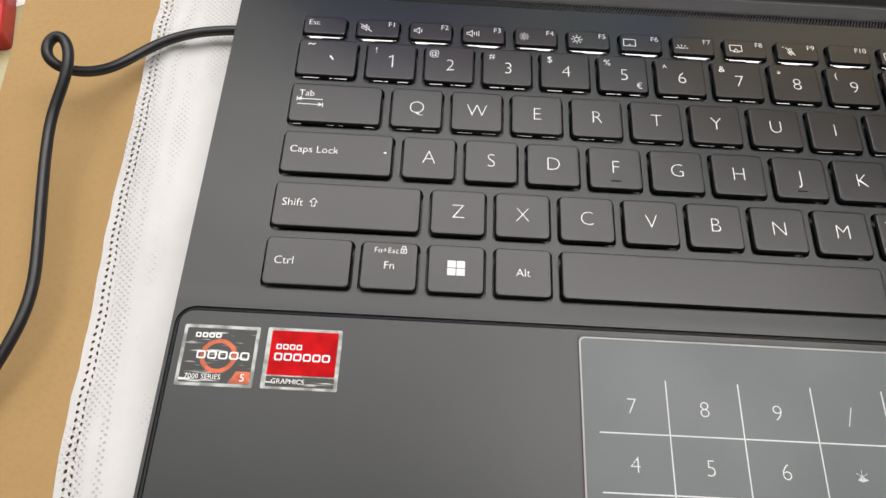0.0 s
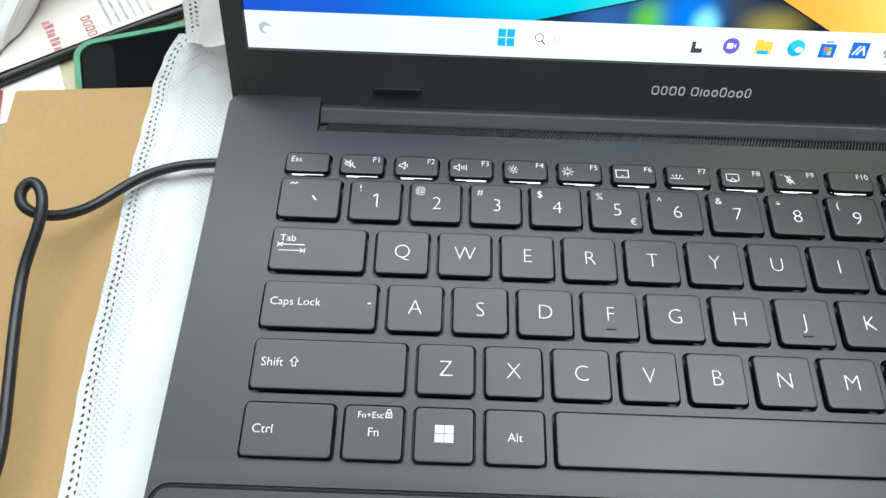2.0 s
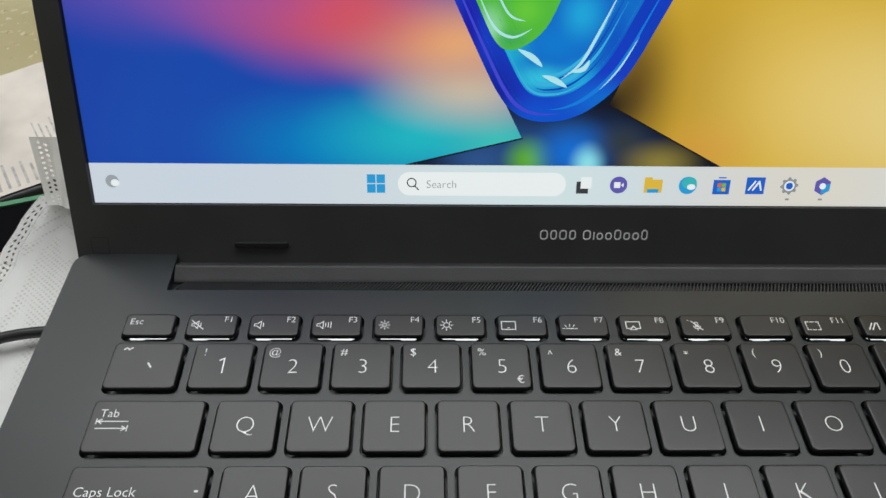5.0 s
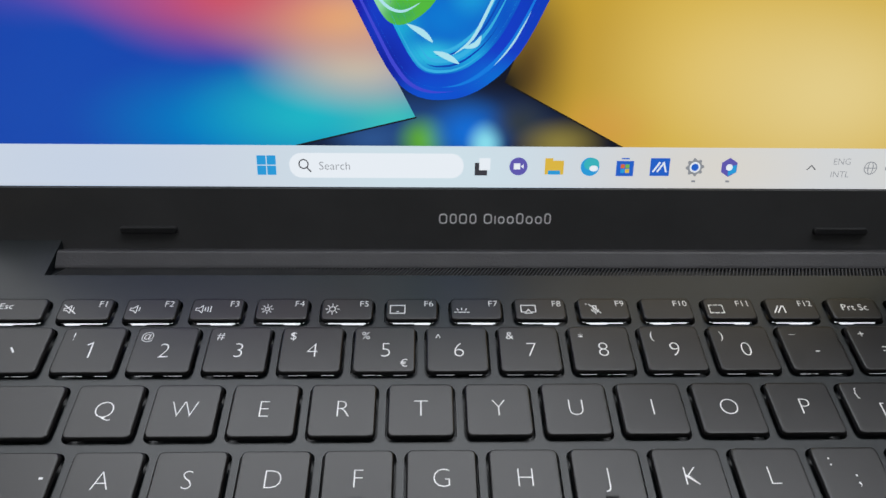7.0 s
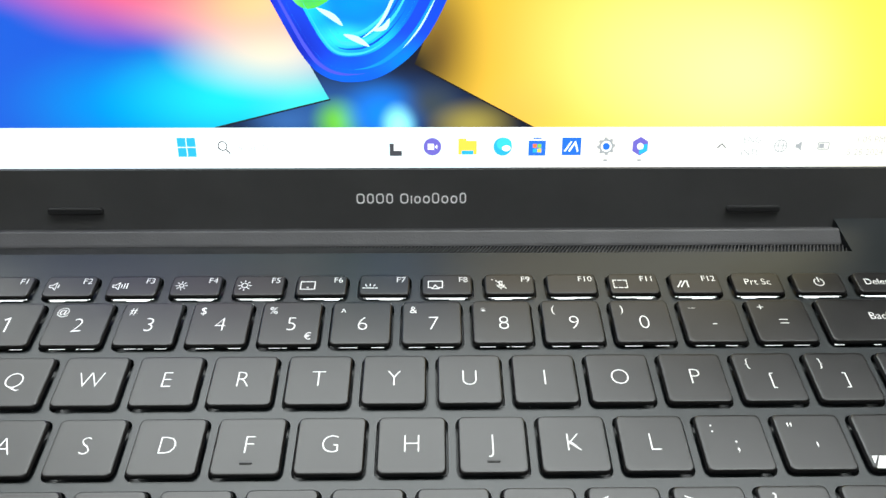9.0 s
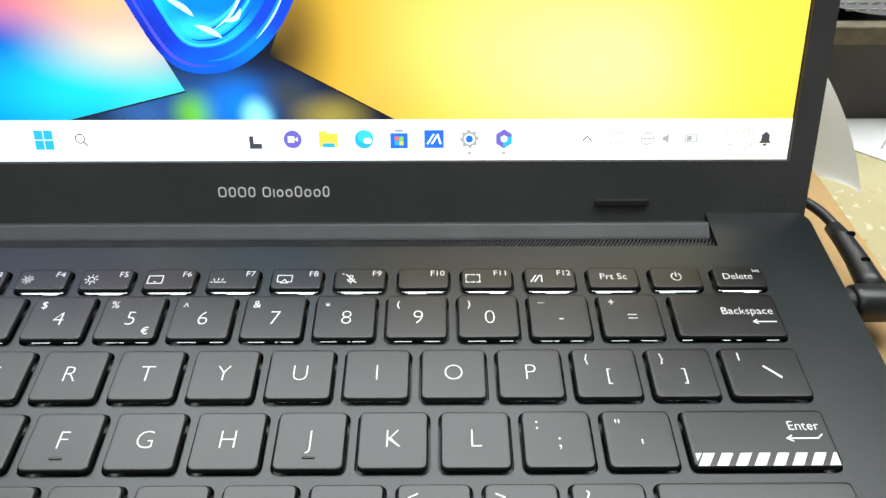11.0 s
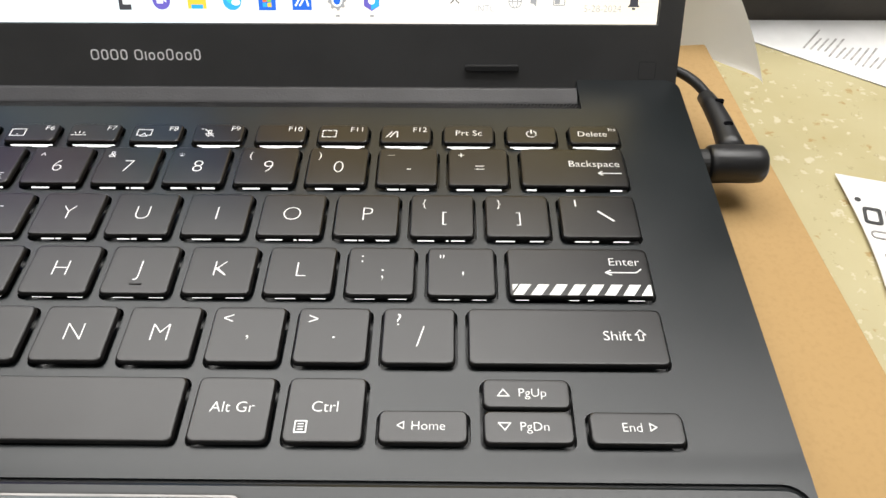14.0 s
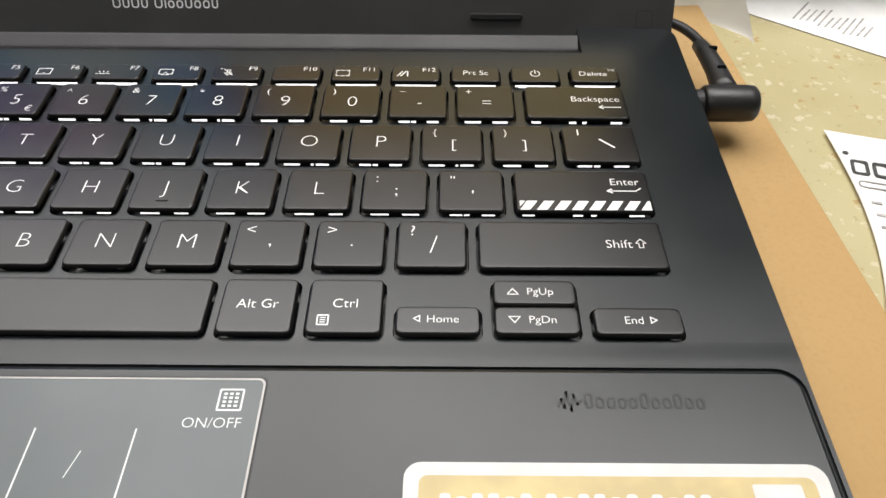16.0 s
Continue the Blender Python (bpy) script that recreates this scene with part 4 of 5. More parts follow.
def glow_mesh(w, d, segments, low, rim):
    """Lit slots of the light guide, standing behind the front edge below the cap; rim: light also lies in the gap."""
    bm = bmesh.new()
    for p, q in segments:
        bar(bm, p * w, q * w, -d / 2 + 0.9, -d / 2 + 1.0, low, -1.5)
    if rim:
        bar(bm, -0.36 * w, 0.36 * w, -d / 2 + 0.32, -d / 2 + 0.58, -2.2, -2.1)
        bar(bm, rim[0] * w, rim[1] * w, -d / 2 + 0.02, -d / 2 + 0.3, -2.2, -2.1)
    return mesh_of("backlight", bm, LIGHT)


# the light leaks out below the front edges: a full line in the top row, pairs of glints elsewhere
LEAKS = [[(-0.36, -0.08), (0.12, 0.38)], [(-0.33, -0.14), (-0.11, -0.03), (0.16, 0.36)], [(-0.38, -0.12), (0.06, 0.10), (0.14, 0.35)], [(-0.34, -0.05), (0.18, 0.39)]]
FAINT = [[(-0.34, -0.22), (0.24, 0.30)], [(-0.30, -0.26), (0.20, 0.34)], [(-0.33, -0.20), (0.05, 0.07), (0.27, 0.33)], [(-0.35, -0.31), (0.22, 0.33)]]
RIMS = [(-0.3, 0.05), (-0.1, 0.32), (0.05, 0.34), (-0.34, -0.06)]
SHAPES = {}
GLOWS = {}
KEYOB = {}
LEG = 0.035
for i, (nm, x0, x1, y0, y1) in enumerate(KEYLIST):
    size = (round(x1 - x0, 2), round(y1 - y0, 2))
    if size not in SHAPES:
        SHAPES[size] = key_mesh(x0, x1, y0, y1)
    top = y0 > 180
    pick = (size, random.randrange(4), top, y0 > 125)
    if pick not in GLOWS:
        segs = [(-0.42, 0.42)] if top else (LEAKS if y0 > 125 else FAINT)[pick[1]] if size[0] < 24 else [(-0.45, -0.36), (-0.08, -0.01), (0.05, 0.09), (0.33, 0.44)]
        GLOWS[pick] = glow_mesh(size[0], size[1], segs, -2.45 if top else -2.7 if y0 > 125 else -2.35, RIMS[pick[1]] if top else None)
    k = part("key", SHAPES[size], None, laptop)
    k.matrix_basis = pose((x0 + x1) / 2000, (y0 + y1) / 2000, random.uniform(-4e-5, 4e-5), random.uniform(-0.25, 0.25), random.uniform(-0.25, 0.25), 0)
    part("backlight", GLOWS[pick], None, k)
    KEYOB[nm] = k


def legend(nm, bm):
    part("legend", bm, LEGEND, KEYOB[nm])


def put(nm, text, size, dx, dy, align="CENTER", thin=0.010, wide=1.0):
    legend(nm, words(text, size, dx, dy, LEG, align, thin, wide=wide))


for ch in "QWERTYUIOPASDFGHJKLZXCVBNM":
    put(ch, ch, 6.8, 0, 0.4, thin=0.026, wide=0.97)
for ch, up in zip("1234567890", "!@#$%^&*()"):
    if ch == "1":
        legend(ch, stroke(bmesh.new(), [(-0.55, 1.5), (0.55, 2.1), (0.55, -2.45)], 0.38, 0, LEG))
    else:
        put(ch, ch, 6.7, 0.4, -0.3, thin=0.024)
    put(ch, up, 3.5, -5.0, 4.3 if up not in "^*" else 3.6)
put("5", "\u20ac", 3.3, 5.2, -4.6)
for ch, up in (("-", "_"), ("=", "+")):
    put(ch, ch, 5.6, 0.4, -0.4, thin=0.02)
    put(ch, up, 3.6, -4.6, 4.6 if up == "+" else 6.0)
for ch, up in (("[", "{"), ("]", "}")):
    put(ch, ch, 5.2, 0.4, -0.5, thin=0.02)
    put(ch, up, 3.4, -4.6, 4.3)
for ch, up in ((";", ":"), ("'", '"'), (",", "<"), (".", ">"), ("/", "?")):
    put(ch, ch, 8.0 if ch == "/" else 5.8, 0.4, -0.2 if ch in "/;" else -2.2 if ch == "'" else 1.0, thin=0.016)
    put(ch, up, 4.6, -4.6, 4.2 if up != '"' else 3.4)
legend("backslash", stroke(bmesh.new(), [(0.0, 1.6), (3.4, -1.6)], 0.5, 0, LEG))
legend("backslash", stroke(bmesh.new(), [(-5.6, 5.6), (-5.6, 3.6)], 0.35, 0, LEG))
legend("tilde", stroke(bmesh.new(), [(1.0, 0.5), (1.9, -0.7)], 0.5, 0, LEG))
legend("tilde", stroke(bmesh.new(), [(-6.6, 5.0), (-6.0, 5.5), (-5.2, 5.0), (-4.5, 5.5)], 0.34, 0, LEG))
for ch in "FJ":
    part("homing_bar", slab(-1.5, 1.5, -4.8, -4.2, 0, 0.3, 0.28, 0.15), BUMPER, KEYOB[ch], "small raised bar")
put("esc", "Esc", 3.0, -5.6, 1.1, "LEFT")
for i in range(1, 13):
    put("f%d" % i, "F%d" % i, 2.85, 6.0, 1.85, "RIGHT")
put("prtsc", "Prt Sc", 3.2, 0, 0.5)
put("delete", "Delete", 3.1, -0.6, 0.3)
put("delete", "Ins", 1.9, 6.2, 2.4, "RIGHT")
put("backspace", "Backspace", 3.4, 12.6, 1.4, "RIGHT")
put("tab", "Tab", 3.3, -12.0, 3.6, "LEFT")
put("caps", "Caps Lock", 3.5, -14.6, 0.9, "LEFT")
put("enter", "Enter", 3.4, 14.6, 3.2, "RIGHT")
put("shift_l", "Shift", 3.6, -19.2, 0.6, "LEFT")
put("shift_r", "Shift", 3.6, 14.2, 0.2, "RIGHT")
put("ctrl_l", "Ctrl", 3.5, -9.6, 0.2, "LEFT")
put("fn", "Fn", 3.4, 0, 0.2)
put("fn", "Fn+Esc", 2.5, -1.0, 4.8)
put("alt", "Alt", 3.4, 0, 0)
put("altgr", "Alt Gr", 3.5, 0, 0.4)
put("ctrl_r", "Ctrl", 3.5, 0, 0.6)
put("home", "Home", 2.8, 1.0, 0.2)
put("pgup", "PgUp", 2.8, 1.2, 0.2)
put("pgdn", "PgDn", 2.8, 1.2, 0.2)
put("end", "End", 2.85, -1.0, 0.2)


def lines(nm, *strokes, width=0.3):
    bm = bmesh.new()
    for pts in strokes:
        stroke(bm, list(pts), width, 0, LEG)
    legend(nm, bm)


lines("tab", [(-12.0, 1.2), (-4.4, 1.2)], [(-11.0, 1.8), (-12.0, 1.2), (-11.0, 0.6)], [(-12.3, 1.9), (-12.3, 0.5)], [(-12.0, -0.8), (-4.4, -0.8)], [(-5.4, -0.2), (-4.4, -0.8), (-5.4, -1.4)], [(-4.1, -0.1), (-4.1, -1.5)], width=0.26)
lines("backspace", [(6.4, -2.4), (12.4, -2.4)], [(7.4, -1.7), (6.4, -2.4), (7.4, -3.1)])
lines("enter", [(14.6, 0.8), (13.4, -0.2), (6.2, -0.2)], [(7.4, 0.5), (6.2, -0.2), (7.4, -0.9)])
arrow = [(0, 1.5), (1.15, 0.2), (0.5, 0.2), (0.5, -1.2), (-0.5, -1.2), (-0.5, 0.2), (-1.15, 0.2), (0, 1.5)]
lines("shift_l", [(-9.9 + a, 0.6 + b) for a, b in arrow], width=0.2)
lines("shift_r", [(16.2 + a, 0.2 + b) for a, b in arrow], width=0.2)
lines("caps", [(14.3, 0.9), (14.7, 0.9)], width=0.5)
lines("home", [(-5.2, 0.2), (-3.9, 1.0), (-3.9, -0.6), (-5.2, 0.2)], width=0.24)
lines("end", [(3.9, 0.2), (2.6, 1.0), (2.6, -0.6), (3.9, 0.2)], width=0.24)
lines("pgup", [(-6.0, -0.7), (-3.6, -0.7), (-4.8, 0.9), (-6.0, -0.7)], width=0.24)
lines("pgdn", [(-6.0, 0.9), (-3.6, 0.9), (-4.8, -0.7), (-6.0, 0.9)], width=0.24)
bm = bmesh.new()
for a, b in ((-2.5, -0.12), (0.12, 2.5)):
    for c, d in ((-2.3, -0.12), (0.12, 2.3)):
        bar(bm, a, b, c + 0.3, d + 0.3, 0, LEG)
legend("win", bm)
bm = hoop(bmesh.new(), rounded(3.0, 4.8, 4.0, 5.5, 0.2, 2), rounded(3.25, 4.55, 4.25, 5.25, 0.1, 2), 0, LEG)
stroke(bm, [(3.3, 5.5), (3.5, 6.3), (4.3, 6.3), (4.5, 5.5)], 0.22, 0, LEG)
bar(bm, 3.7, 4.1, 4.5, 5.0, 0, LEG)
legend("fn", bm)
bm = hoop(bmesh.new(), rounded(-5.8, -3.2, -5.4, -2.6, 0.2, 2), rounded(-5.5, -3.5, -5.1, -2.9, 0.1, 2), 0, LEG)
for q in (-4.6, -4.0, -3.4):
    bar(bm, -5.1, -3.9, q - 0.1, q + 0.1, 0, LEG)
legend("ctrl_r", bm)
# stripes on the enter key
bm = bmesh.new()
for i in range(8):
    a = -16.2 + 4.25 * i
    pts = [(a, -7.05), (a + 2.6, -7.05), (a + 4.6, -3.9), (a + 2.0, -3.9)]
    pts = [(min(max(px, -16.0), 16.2), py) for px, py in pts]
    polygon(bm, pts, -0.05, LEG)
polygon(bm, [(-16.0, -5.9), (-14.6, -3.9), (-16.0, -3.9)], -0.05, LEG)
part("legend", bm, WHITE, KEYOB["enter"], "slanted white stripes")


# function-row symbols
def speaker(nm, waves, crossed):
    bm = stroke(bmesh.new(), [(-5.6, -0.5), (-4.8, -0.5), (-3.8, -1.4), (-3.8, 1.2), (-4.8, 0.3), (-5.6, 0.3), (-5.6, -0.5)], 0.22, 0, LEG)
    for w in range(waves):
        stroke(bm, [(-3.1 + 0.75 * w, -0.6 - 0.2 * w), (-3.1 + 0.75 * w, 0.5 + 0.2 * w)], 0.24, 0, LEG)
    if crossed:
        stroke(bm, [(-5.8, 1.4), (-2.2, -1.6)], 0.26, 0, LEG)
    legend(nm, bm)


speaker("f1", 1, True)
speaker("f2", 1, False)
speaker("f3", 3, False)


def sun_mark(nm, r):
    bm = hoop(bmesh.new(), arc(-4.0, -0.1, r, 0, 330, 11), arc(-4.0, -0.1, r - 0.22, 0, 330, 11), 0, LEG)
    for q in range(8):
        c, s = math.cos(q * math.pi / 4), math.sin(q * math.pi / 4)
        stroke(bm, [(-4.0 + c * (r + 0.35), -0.1 + s * (r + 0.35)), (-4.0 + c * (r + 0.85), -0.1 + s * (r + 0.85))], 0.22, 0, LEG)
    legend(nm, bm)


sun_mark("f4", 0.7)
sun_mark("f5", 0.95)
screen_box = [(-5.9, -1.6), (-1.9, -1.6), (-1.9, 1.2), (-5.9, 1.2)]
lines("f6", screen_box + screen_box[:1], [(-4.05, -1.0), (-3.75, -1.0)], width=0.26)
lines("f7", [(-5.0, -1.3), (-3.0, -1.3)], [(-6.0, -1.3), (-5.5, -1.3)], [(-2.5, -1.3), (-2.0, -1.3)], [(-4.0, -0.5), (-4.0, 0.1)], [(-5.0, -0.6), (-5.3, -0.1)], [(-3.0, -0.6), (-2.7, -0.1)], width=0.26)
lines("f8", [(-4.4, -1.2), (-5.3, -1.2), (-5.3, 1.2), (-1.3, 1.2), (-1.3, -1.2), (-2.2, -1.2)], [(-4.3, -1.6), (-3.3, -0.3), (-2.3, -1.6), (-4.3, -1.6)], width=0.26)
lines("f9", [(-2.9, -0.6), (-2.9, 1.0), (-2.1, 1.0), (-2.1, -0.6), (-2.9, -0.6)], [(-3.5, -0.4), (-3.1, -1.2), (-1.9, -1.2), (-1.5, -0.4)], [(-2.5, -1.2), (-2.5, -1.8)], [(-3.9, 1.4), (-1.1, -1.6)], [(-4.9, 1.6), (-4.7, 1.6)], width=0.26)
lines("f11", *[[(a, b), (c, d)] for a, b, c, d in ((-5.8, 1.2, -5.0, 1.2), (-4.4, 1.2, -3.4, 1.2), (-2.8, 1.2, -2.0, 1.2), (-5.8, -1.6, -5.0, -1.6), (-4.4, -1.6, -3.4, -1.6), (-2.8, -1.6, -2.0, -1.6), (-5.8, 1.2, -5.8, 0.5), (-5.8, -0.9, -5.8, -1.6), (-2.0, 1.2, -2.0, 0.5), (-2.0, -0.9, -2.0, -1.6), (-5.8, -0.3, -5.8, 0.0), (-2.0, -0.3, -2.0, 0.0))], width=0.28)
lines("f12", [(-5.4, -1.4), (-4.0, 0.8)], [(-4.4, -1.4), (-3.0, 0.8), (-2.4, 0.8), (-2.4, -1.4)], width=0.34)
bm = stroke(bmesh.new(), arc(0, 0.2, 1.35, 125, 415, 18), 0.32, 0, LEG)
stroke(bm, [(0, 1.9), (0, 0.4)], 0.32, 0, LEG)
legend("power", bm)

# ---- white nonwoven bag under the laptop ----
bag = thing("fabric_bag", "white nonwoven fabric bag spread under the laptop", "bag")


def bag_left(yy):
    """The bag's outer edge, nearly straight, with a slight wave."""
    return float(np.interp(yy, (5, 64, 92, 130, 164, 212, 234, 246, 258), (-45.0, -49.0, -50.6, -52.8, -54.0, -55.2, -55.6, -53.0, -45.5))) + 0.35 * math.sin(yy * 0.09) + 0.15 * math.sin(yy * 0.37)


def bag_z(x, yy):
    """Lies on the box, with creases near its back corner."""
    n = noise.noise(Vector((x * 0.05, yy * 0.05, 1.0)))
    near = max(0.0, min(1.0, (yy - 170) / 60)) * max(0.0, min(1.0, (-18 - x) / 12))
    ridge = math.exp(-((x - bag_left(yy) - 9.0) / 3.0) ** 2) - 0.6 * math.exp(-((x - bag_left(yy) - 16.0) / 4.0) ** 2)
    climb = max(0.0, min(1.0, (yy - 232) / 24))
    return -19.0 + 7.0 * climb * climb * (1 + 0.5 * n) + 0.75 * ridge + 0.3 * n + 0.55 * noise.noise(Vector((x * 0.09, yy * 0.028, 3.0))) + near * (2.4 * abs(n) + 0.6)


bm = bmesh.new()
NX, NY = 60, 120
grid = []
for j in range(NY + 1):
    yy = 5 + (256 - 5) * j / NY
    line = []
    for i in range(NX + 1):
        xa = bag_left(yy) + 4.6
        x = xa + (200 - xa) * (i / NX) ** 2.2
        line.append(bm.verts.new((x / 1000, yy / 1000, bag_z(x, yy) / 1000)))
    grid.append(line)
for j in range(NY):
    for i in range(NX):
        bm.faces.new((grid[j][i], grid[j][i + 1], grid[j + 1][i + 1], grid[j + 1][i]))
body = part("bag_body", bm, CLOTH, bag, "soft white fabric with tiny bonded dots", smooth=True)


def lace(u_to_xyz, length, width, step=2.0, hole=1.0):
    """A welded border with two staggered rows of leaf-shaped holes: u along, v across."""
    outline = [(0, 0)] + [(length * i / 60, 0.07 * math.sin(i * 2.1)) for i in range(1, 60)] + [(length, 0)]
    outline += [(length - length * i / 60, width) for i in range(61)]
    holes = []
    n = int(length / step)
    for i in range(n):
        for rowv, off, tilt in ((0.42, 0.3, 25), (0.74, 0.8, -25)):
            cu, cv = step * (i + off), width * rowv
            if cu > length - step * 0.6:
                continue
            loop = []
            jitter = random.uniform(0.85, 1.1)
            for q in range(8):
                a = 2 * math.pi * q / 8
                du, dv = 0.72 * hole * jitter * math.cos(a), 0.5 * hole * math.sin(a)
                t_ = radians(tilt)
                loop.append((cu + du * math.cos(t_) - dv * math.sin(t_), cv + du * math.sin(t_) + dv * math.cos(t_)))
            holes.append(loop)
    bm = sheet_with_holes(outline, holes, 0.0, -0.25)
    for v in bm.verts:
        v.co = Vector(u_to_xyz(v.co.x * 1000, v.co.y * 1000, v.co.z * 1000)) / 1000
    return bm


def border(u, v, w):
    yy = 6 + u
    x = bag_left(yy) + v
    return x, yy, bag_z(x, yy) + w + 0.12


part("lace_border", lace(border, 248, 6.0, 2.3, 0.92), CLOTH, bag, "welded edge pierced with small leaf-shaped holes")

# the far corner of the bag stands up behind the lid
bm = bmesh.new()
grid = []
for j in range(25):
    s = j / 24
    line = []
    for i in range(31):
        q = i / 30
        x = -46.0 + 9.0 * s + q * 60 + 5.9
        yy = 249.5 + 3.0 * math.sin(2.2 * q + 0.5) - 4.0 * s + 1.2 * noise.noise(Vector((q * 5, s * 3, 2)))
        line.append(bm.verts.new((x / 1000, yy / 1000, (-19 + 39 * s) / 1000)))
    grid.append(line)
for j in range(24):
    for i in range(30):
        bm.faces.new((grid[j][i], grid[j][i + 1], grid[j + 1][i + 1], grid[j + 1][i]))
part("bag_flap", bm, SHEER, bag, "fold of the bag standing up behind the lid", smooth=True)


def flap_border(u, v, w):
    s = u / 39
    return -46.0 + 9.0 * s + v, 249.5 + 1.4 - 4.0 * s - w * 0.4, -19 + u


part("lace_border", lace(flap_border, 39, 6.2, 2.4, 1.05), SHEER, bag)

# ---- pale sheet standing behind the right of the lid ----
bm = bmesh.new()
grid = []
for j in range(31):
    s = j / 30
    zz = -37.0 + 51 * s
    right = 356.5 - 22 * s - 8.5 * s ** 2.6
    left = 308.0 + 49 * max(0.0, 1 - s * 2.3) ** 1.25
    line = []
    for i in range(21):
        q = i / 20
        x = left + (right - left) * q
        yy = 268.5 - 4.5 * q * (1 - s) + 5 * math.sin(2.4 * q + s) * s + 6 * s * s
        line.append(bm.verts.new((x / 1000, yy / 1000, zz / 1000)))
    grid.append(line)
for j in range(30):
    for i in range(20):
        bm.faces.new((grid[j][i], grid[j][i + 1], grid[j + 1][i + 1], grid[j + 1][i]))
wrap = part("packing_sheet", bm, SHEER_PAPER, None, smooth=True)
tagged(wrap, "pale curled packing sheet standing behind the laptop", "packing sheet")

# ---- cables ----
left_cable = thing("cable", "thick black cable with a loop, plugged into the laptop", "cable")
tube("cable_sleeve", [(-14, 195.8, -13.0), (-28, 195.8, -13.4), (-41, 194.0, -14.3), (-52, 187.5, -14.5), (-60, 177.0, -13.0), (-66, 170, -9), (-71.8, 166.4, -4), (-76.3, 167.3, -0.5), (-77.8, 171.8, 1.0), (-75.3, 176.0, 2.0), (-71.3, 174.3, 2.2), (-68.8, 168.0, 1.0), (-69.8, 159, -2), (-73, 150, -6), (-72, 137, -8), (-69, 121, -8.5), (-65.5, 104, -9), (-63.5, 90, -10), (-66, 76, -11), (-74, 58, -14), (-84, 36, -18.4), (-98, 10, -18.6)], 1.75, RUBBER, left_cable, sides=5)
power = thing("power_plug", "black angled barrel power plug in the laptop's side", "power plug", m=pose(0, 0.1853, -0.0080))
part("plug_body", turned(bmesh.new(), [(309.0, 4.7), (309.6, 5.3), (311, 5.55), (322, 5.55), (324.4, 5.3), (325.3, 4.4), (325.5, 2.0)], 32), RUBBER, power, "matt black moulded barrel", smooth=True)
part("plug_collar", turned(bmesh.new(), [(305.6, 4.2), (308.8, 4.2)], 24), BLACK, power)
bm = bmesh.new()
loops = []
for s, cx, cy, cz, rx, rz in ((0, 318.5, 4.0, 0, 4.6, 4.6), (0.2, 318.6, 8.5, 0.3, 3.8, 4.0), (0.5, 318.2, 17, 0.8, 3.3, 3.5), (0.8, 317.2, 25, 1.2, 3.0, 3.1), (1, 316.2, 30, 1.2, 2.6, 2.7)):
    loops.append([(cx - 1 + 0.98 * rx * math.cos(2 * math.pi * i / 20), cy, cz + 0.9 * rz * math.sin(2 * math.pi * i / 20)) for i in range(20)])
rings(bm, loops)
relief = part("strain_relief", bm, RUBBER, power, "tapered sleeve with slots", smooth=True)
for yy, rise in ((13.5, 3.7), (24.5, 3.7)):
    part("slot", slab(316.2, 318.9, yy - 0.8, yy + 0.8, rise - 0.9, rise + 0.35, 0.6, 0.05), GLASS, relief)
tube("plug_cable", [(316.3, 29, 1.2), (314.8, 35, 1.4), (312, 41, 1.4), (307, 46.5, 0.6), (300, 51, -2), (285, 56, -8), (260, 62, -9), (220, 66, -9), (180, 76, -9)], 1.65, RUBBER, power)

# ---- things on the counter, beyond the box on one side ----
phone = thing("phone", "black phone in a green rubber case on the counter", "phone", m=pose(-0.1125, 0.2825, TABLE / 1000, 0, 0, 18))
part("case", hoop(bmesh.new(), rounded(0, 150, -50, 0, 9, 6), rounded(2.6, 147.4, -47.4, -2.6, 7, 6), 0, 9.6), GREEN, phone, "green silicone case")
part("phone_back", slab(1, 149, -49, -1, 0.2, 2, 7, 0.2), GREEN, phone)
part("phone_screen", slab(2.5, 147.5, -47.5, -2.5, 2, 8.8, 7, 0.6), GLASS, phone, "dark glossy glass")
part("screen_border", slab(3.5, 17, -46.5, -3.5, 8.7, 8.9, 5, 0.05), SCREENEDGE, phone)

sheet = thing("printed_sheet", "cream printed sheet with grey lines and red lettering", "paper", m=pose(-0.076, 0.306, (TABLE + 5.5) / 1000, 0, 0, 33))
bm = bmesh.new()
grid = []
for j in range(25):
    line = []
    for i in range(31):
        u, v = -105 + 180 * i / 30, 3.2 + 96 * j / 24
        v2 = v + (2.0 * math.sin(u * 0.06) if j == 24 else 0)
        fold = max(0.0, 1 - abs((v - 70) - (u + 10) * 0.5) / 9)
        line.append(bm.verts.new((u / 1000, v2 / 1000, (0.3 + 1.6 * fold + 0.8 * noise.noise(Vector((u * 0.05, v * 0.05, 5)))) / 1000 if j > 12 else 0.0003)))
    grid.append(line)
for j in range(24):
    for i in range(30):
        bm.faces.new((grid[j][i], grid[j][i + 1], grid[j + 1][i + 1], grid[j + 1][i]))
part("paper", bm, CREAM, sheet, "thin paper with a soft diagonal crease", smooth=True)
for i in range(6):
    part("printed_line", bar(bmesh.new(), -25.2 + 3.8 * i, -24.0 + 3.8 * i, 6, 26 - (i % 2) * 3 - 0.7 * i, 0.3, 0.45), INKPALE, sheet)
for i in range(6):
    part("printed_line", bar(bmesh.new(), 1.2 + 2.7 * i, 2.0 + 2.7 * i, 13, 50 - (i % 3) * 3, 0.25, 0.42), INKPALE, sheet)
for i in range(4):
    part("printed_line", bar(bmesh.new(), 22 + 2.7 * i, 22.8 + 2.7 * i, 24, 50 - (i % 2) * 4, 0.25, 0.42), INKPALE, sheet)
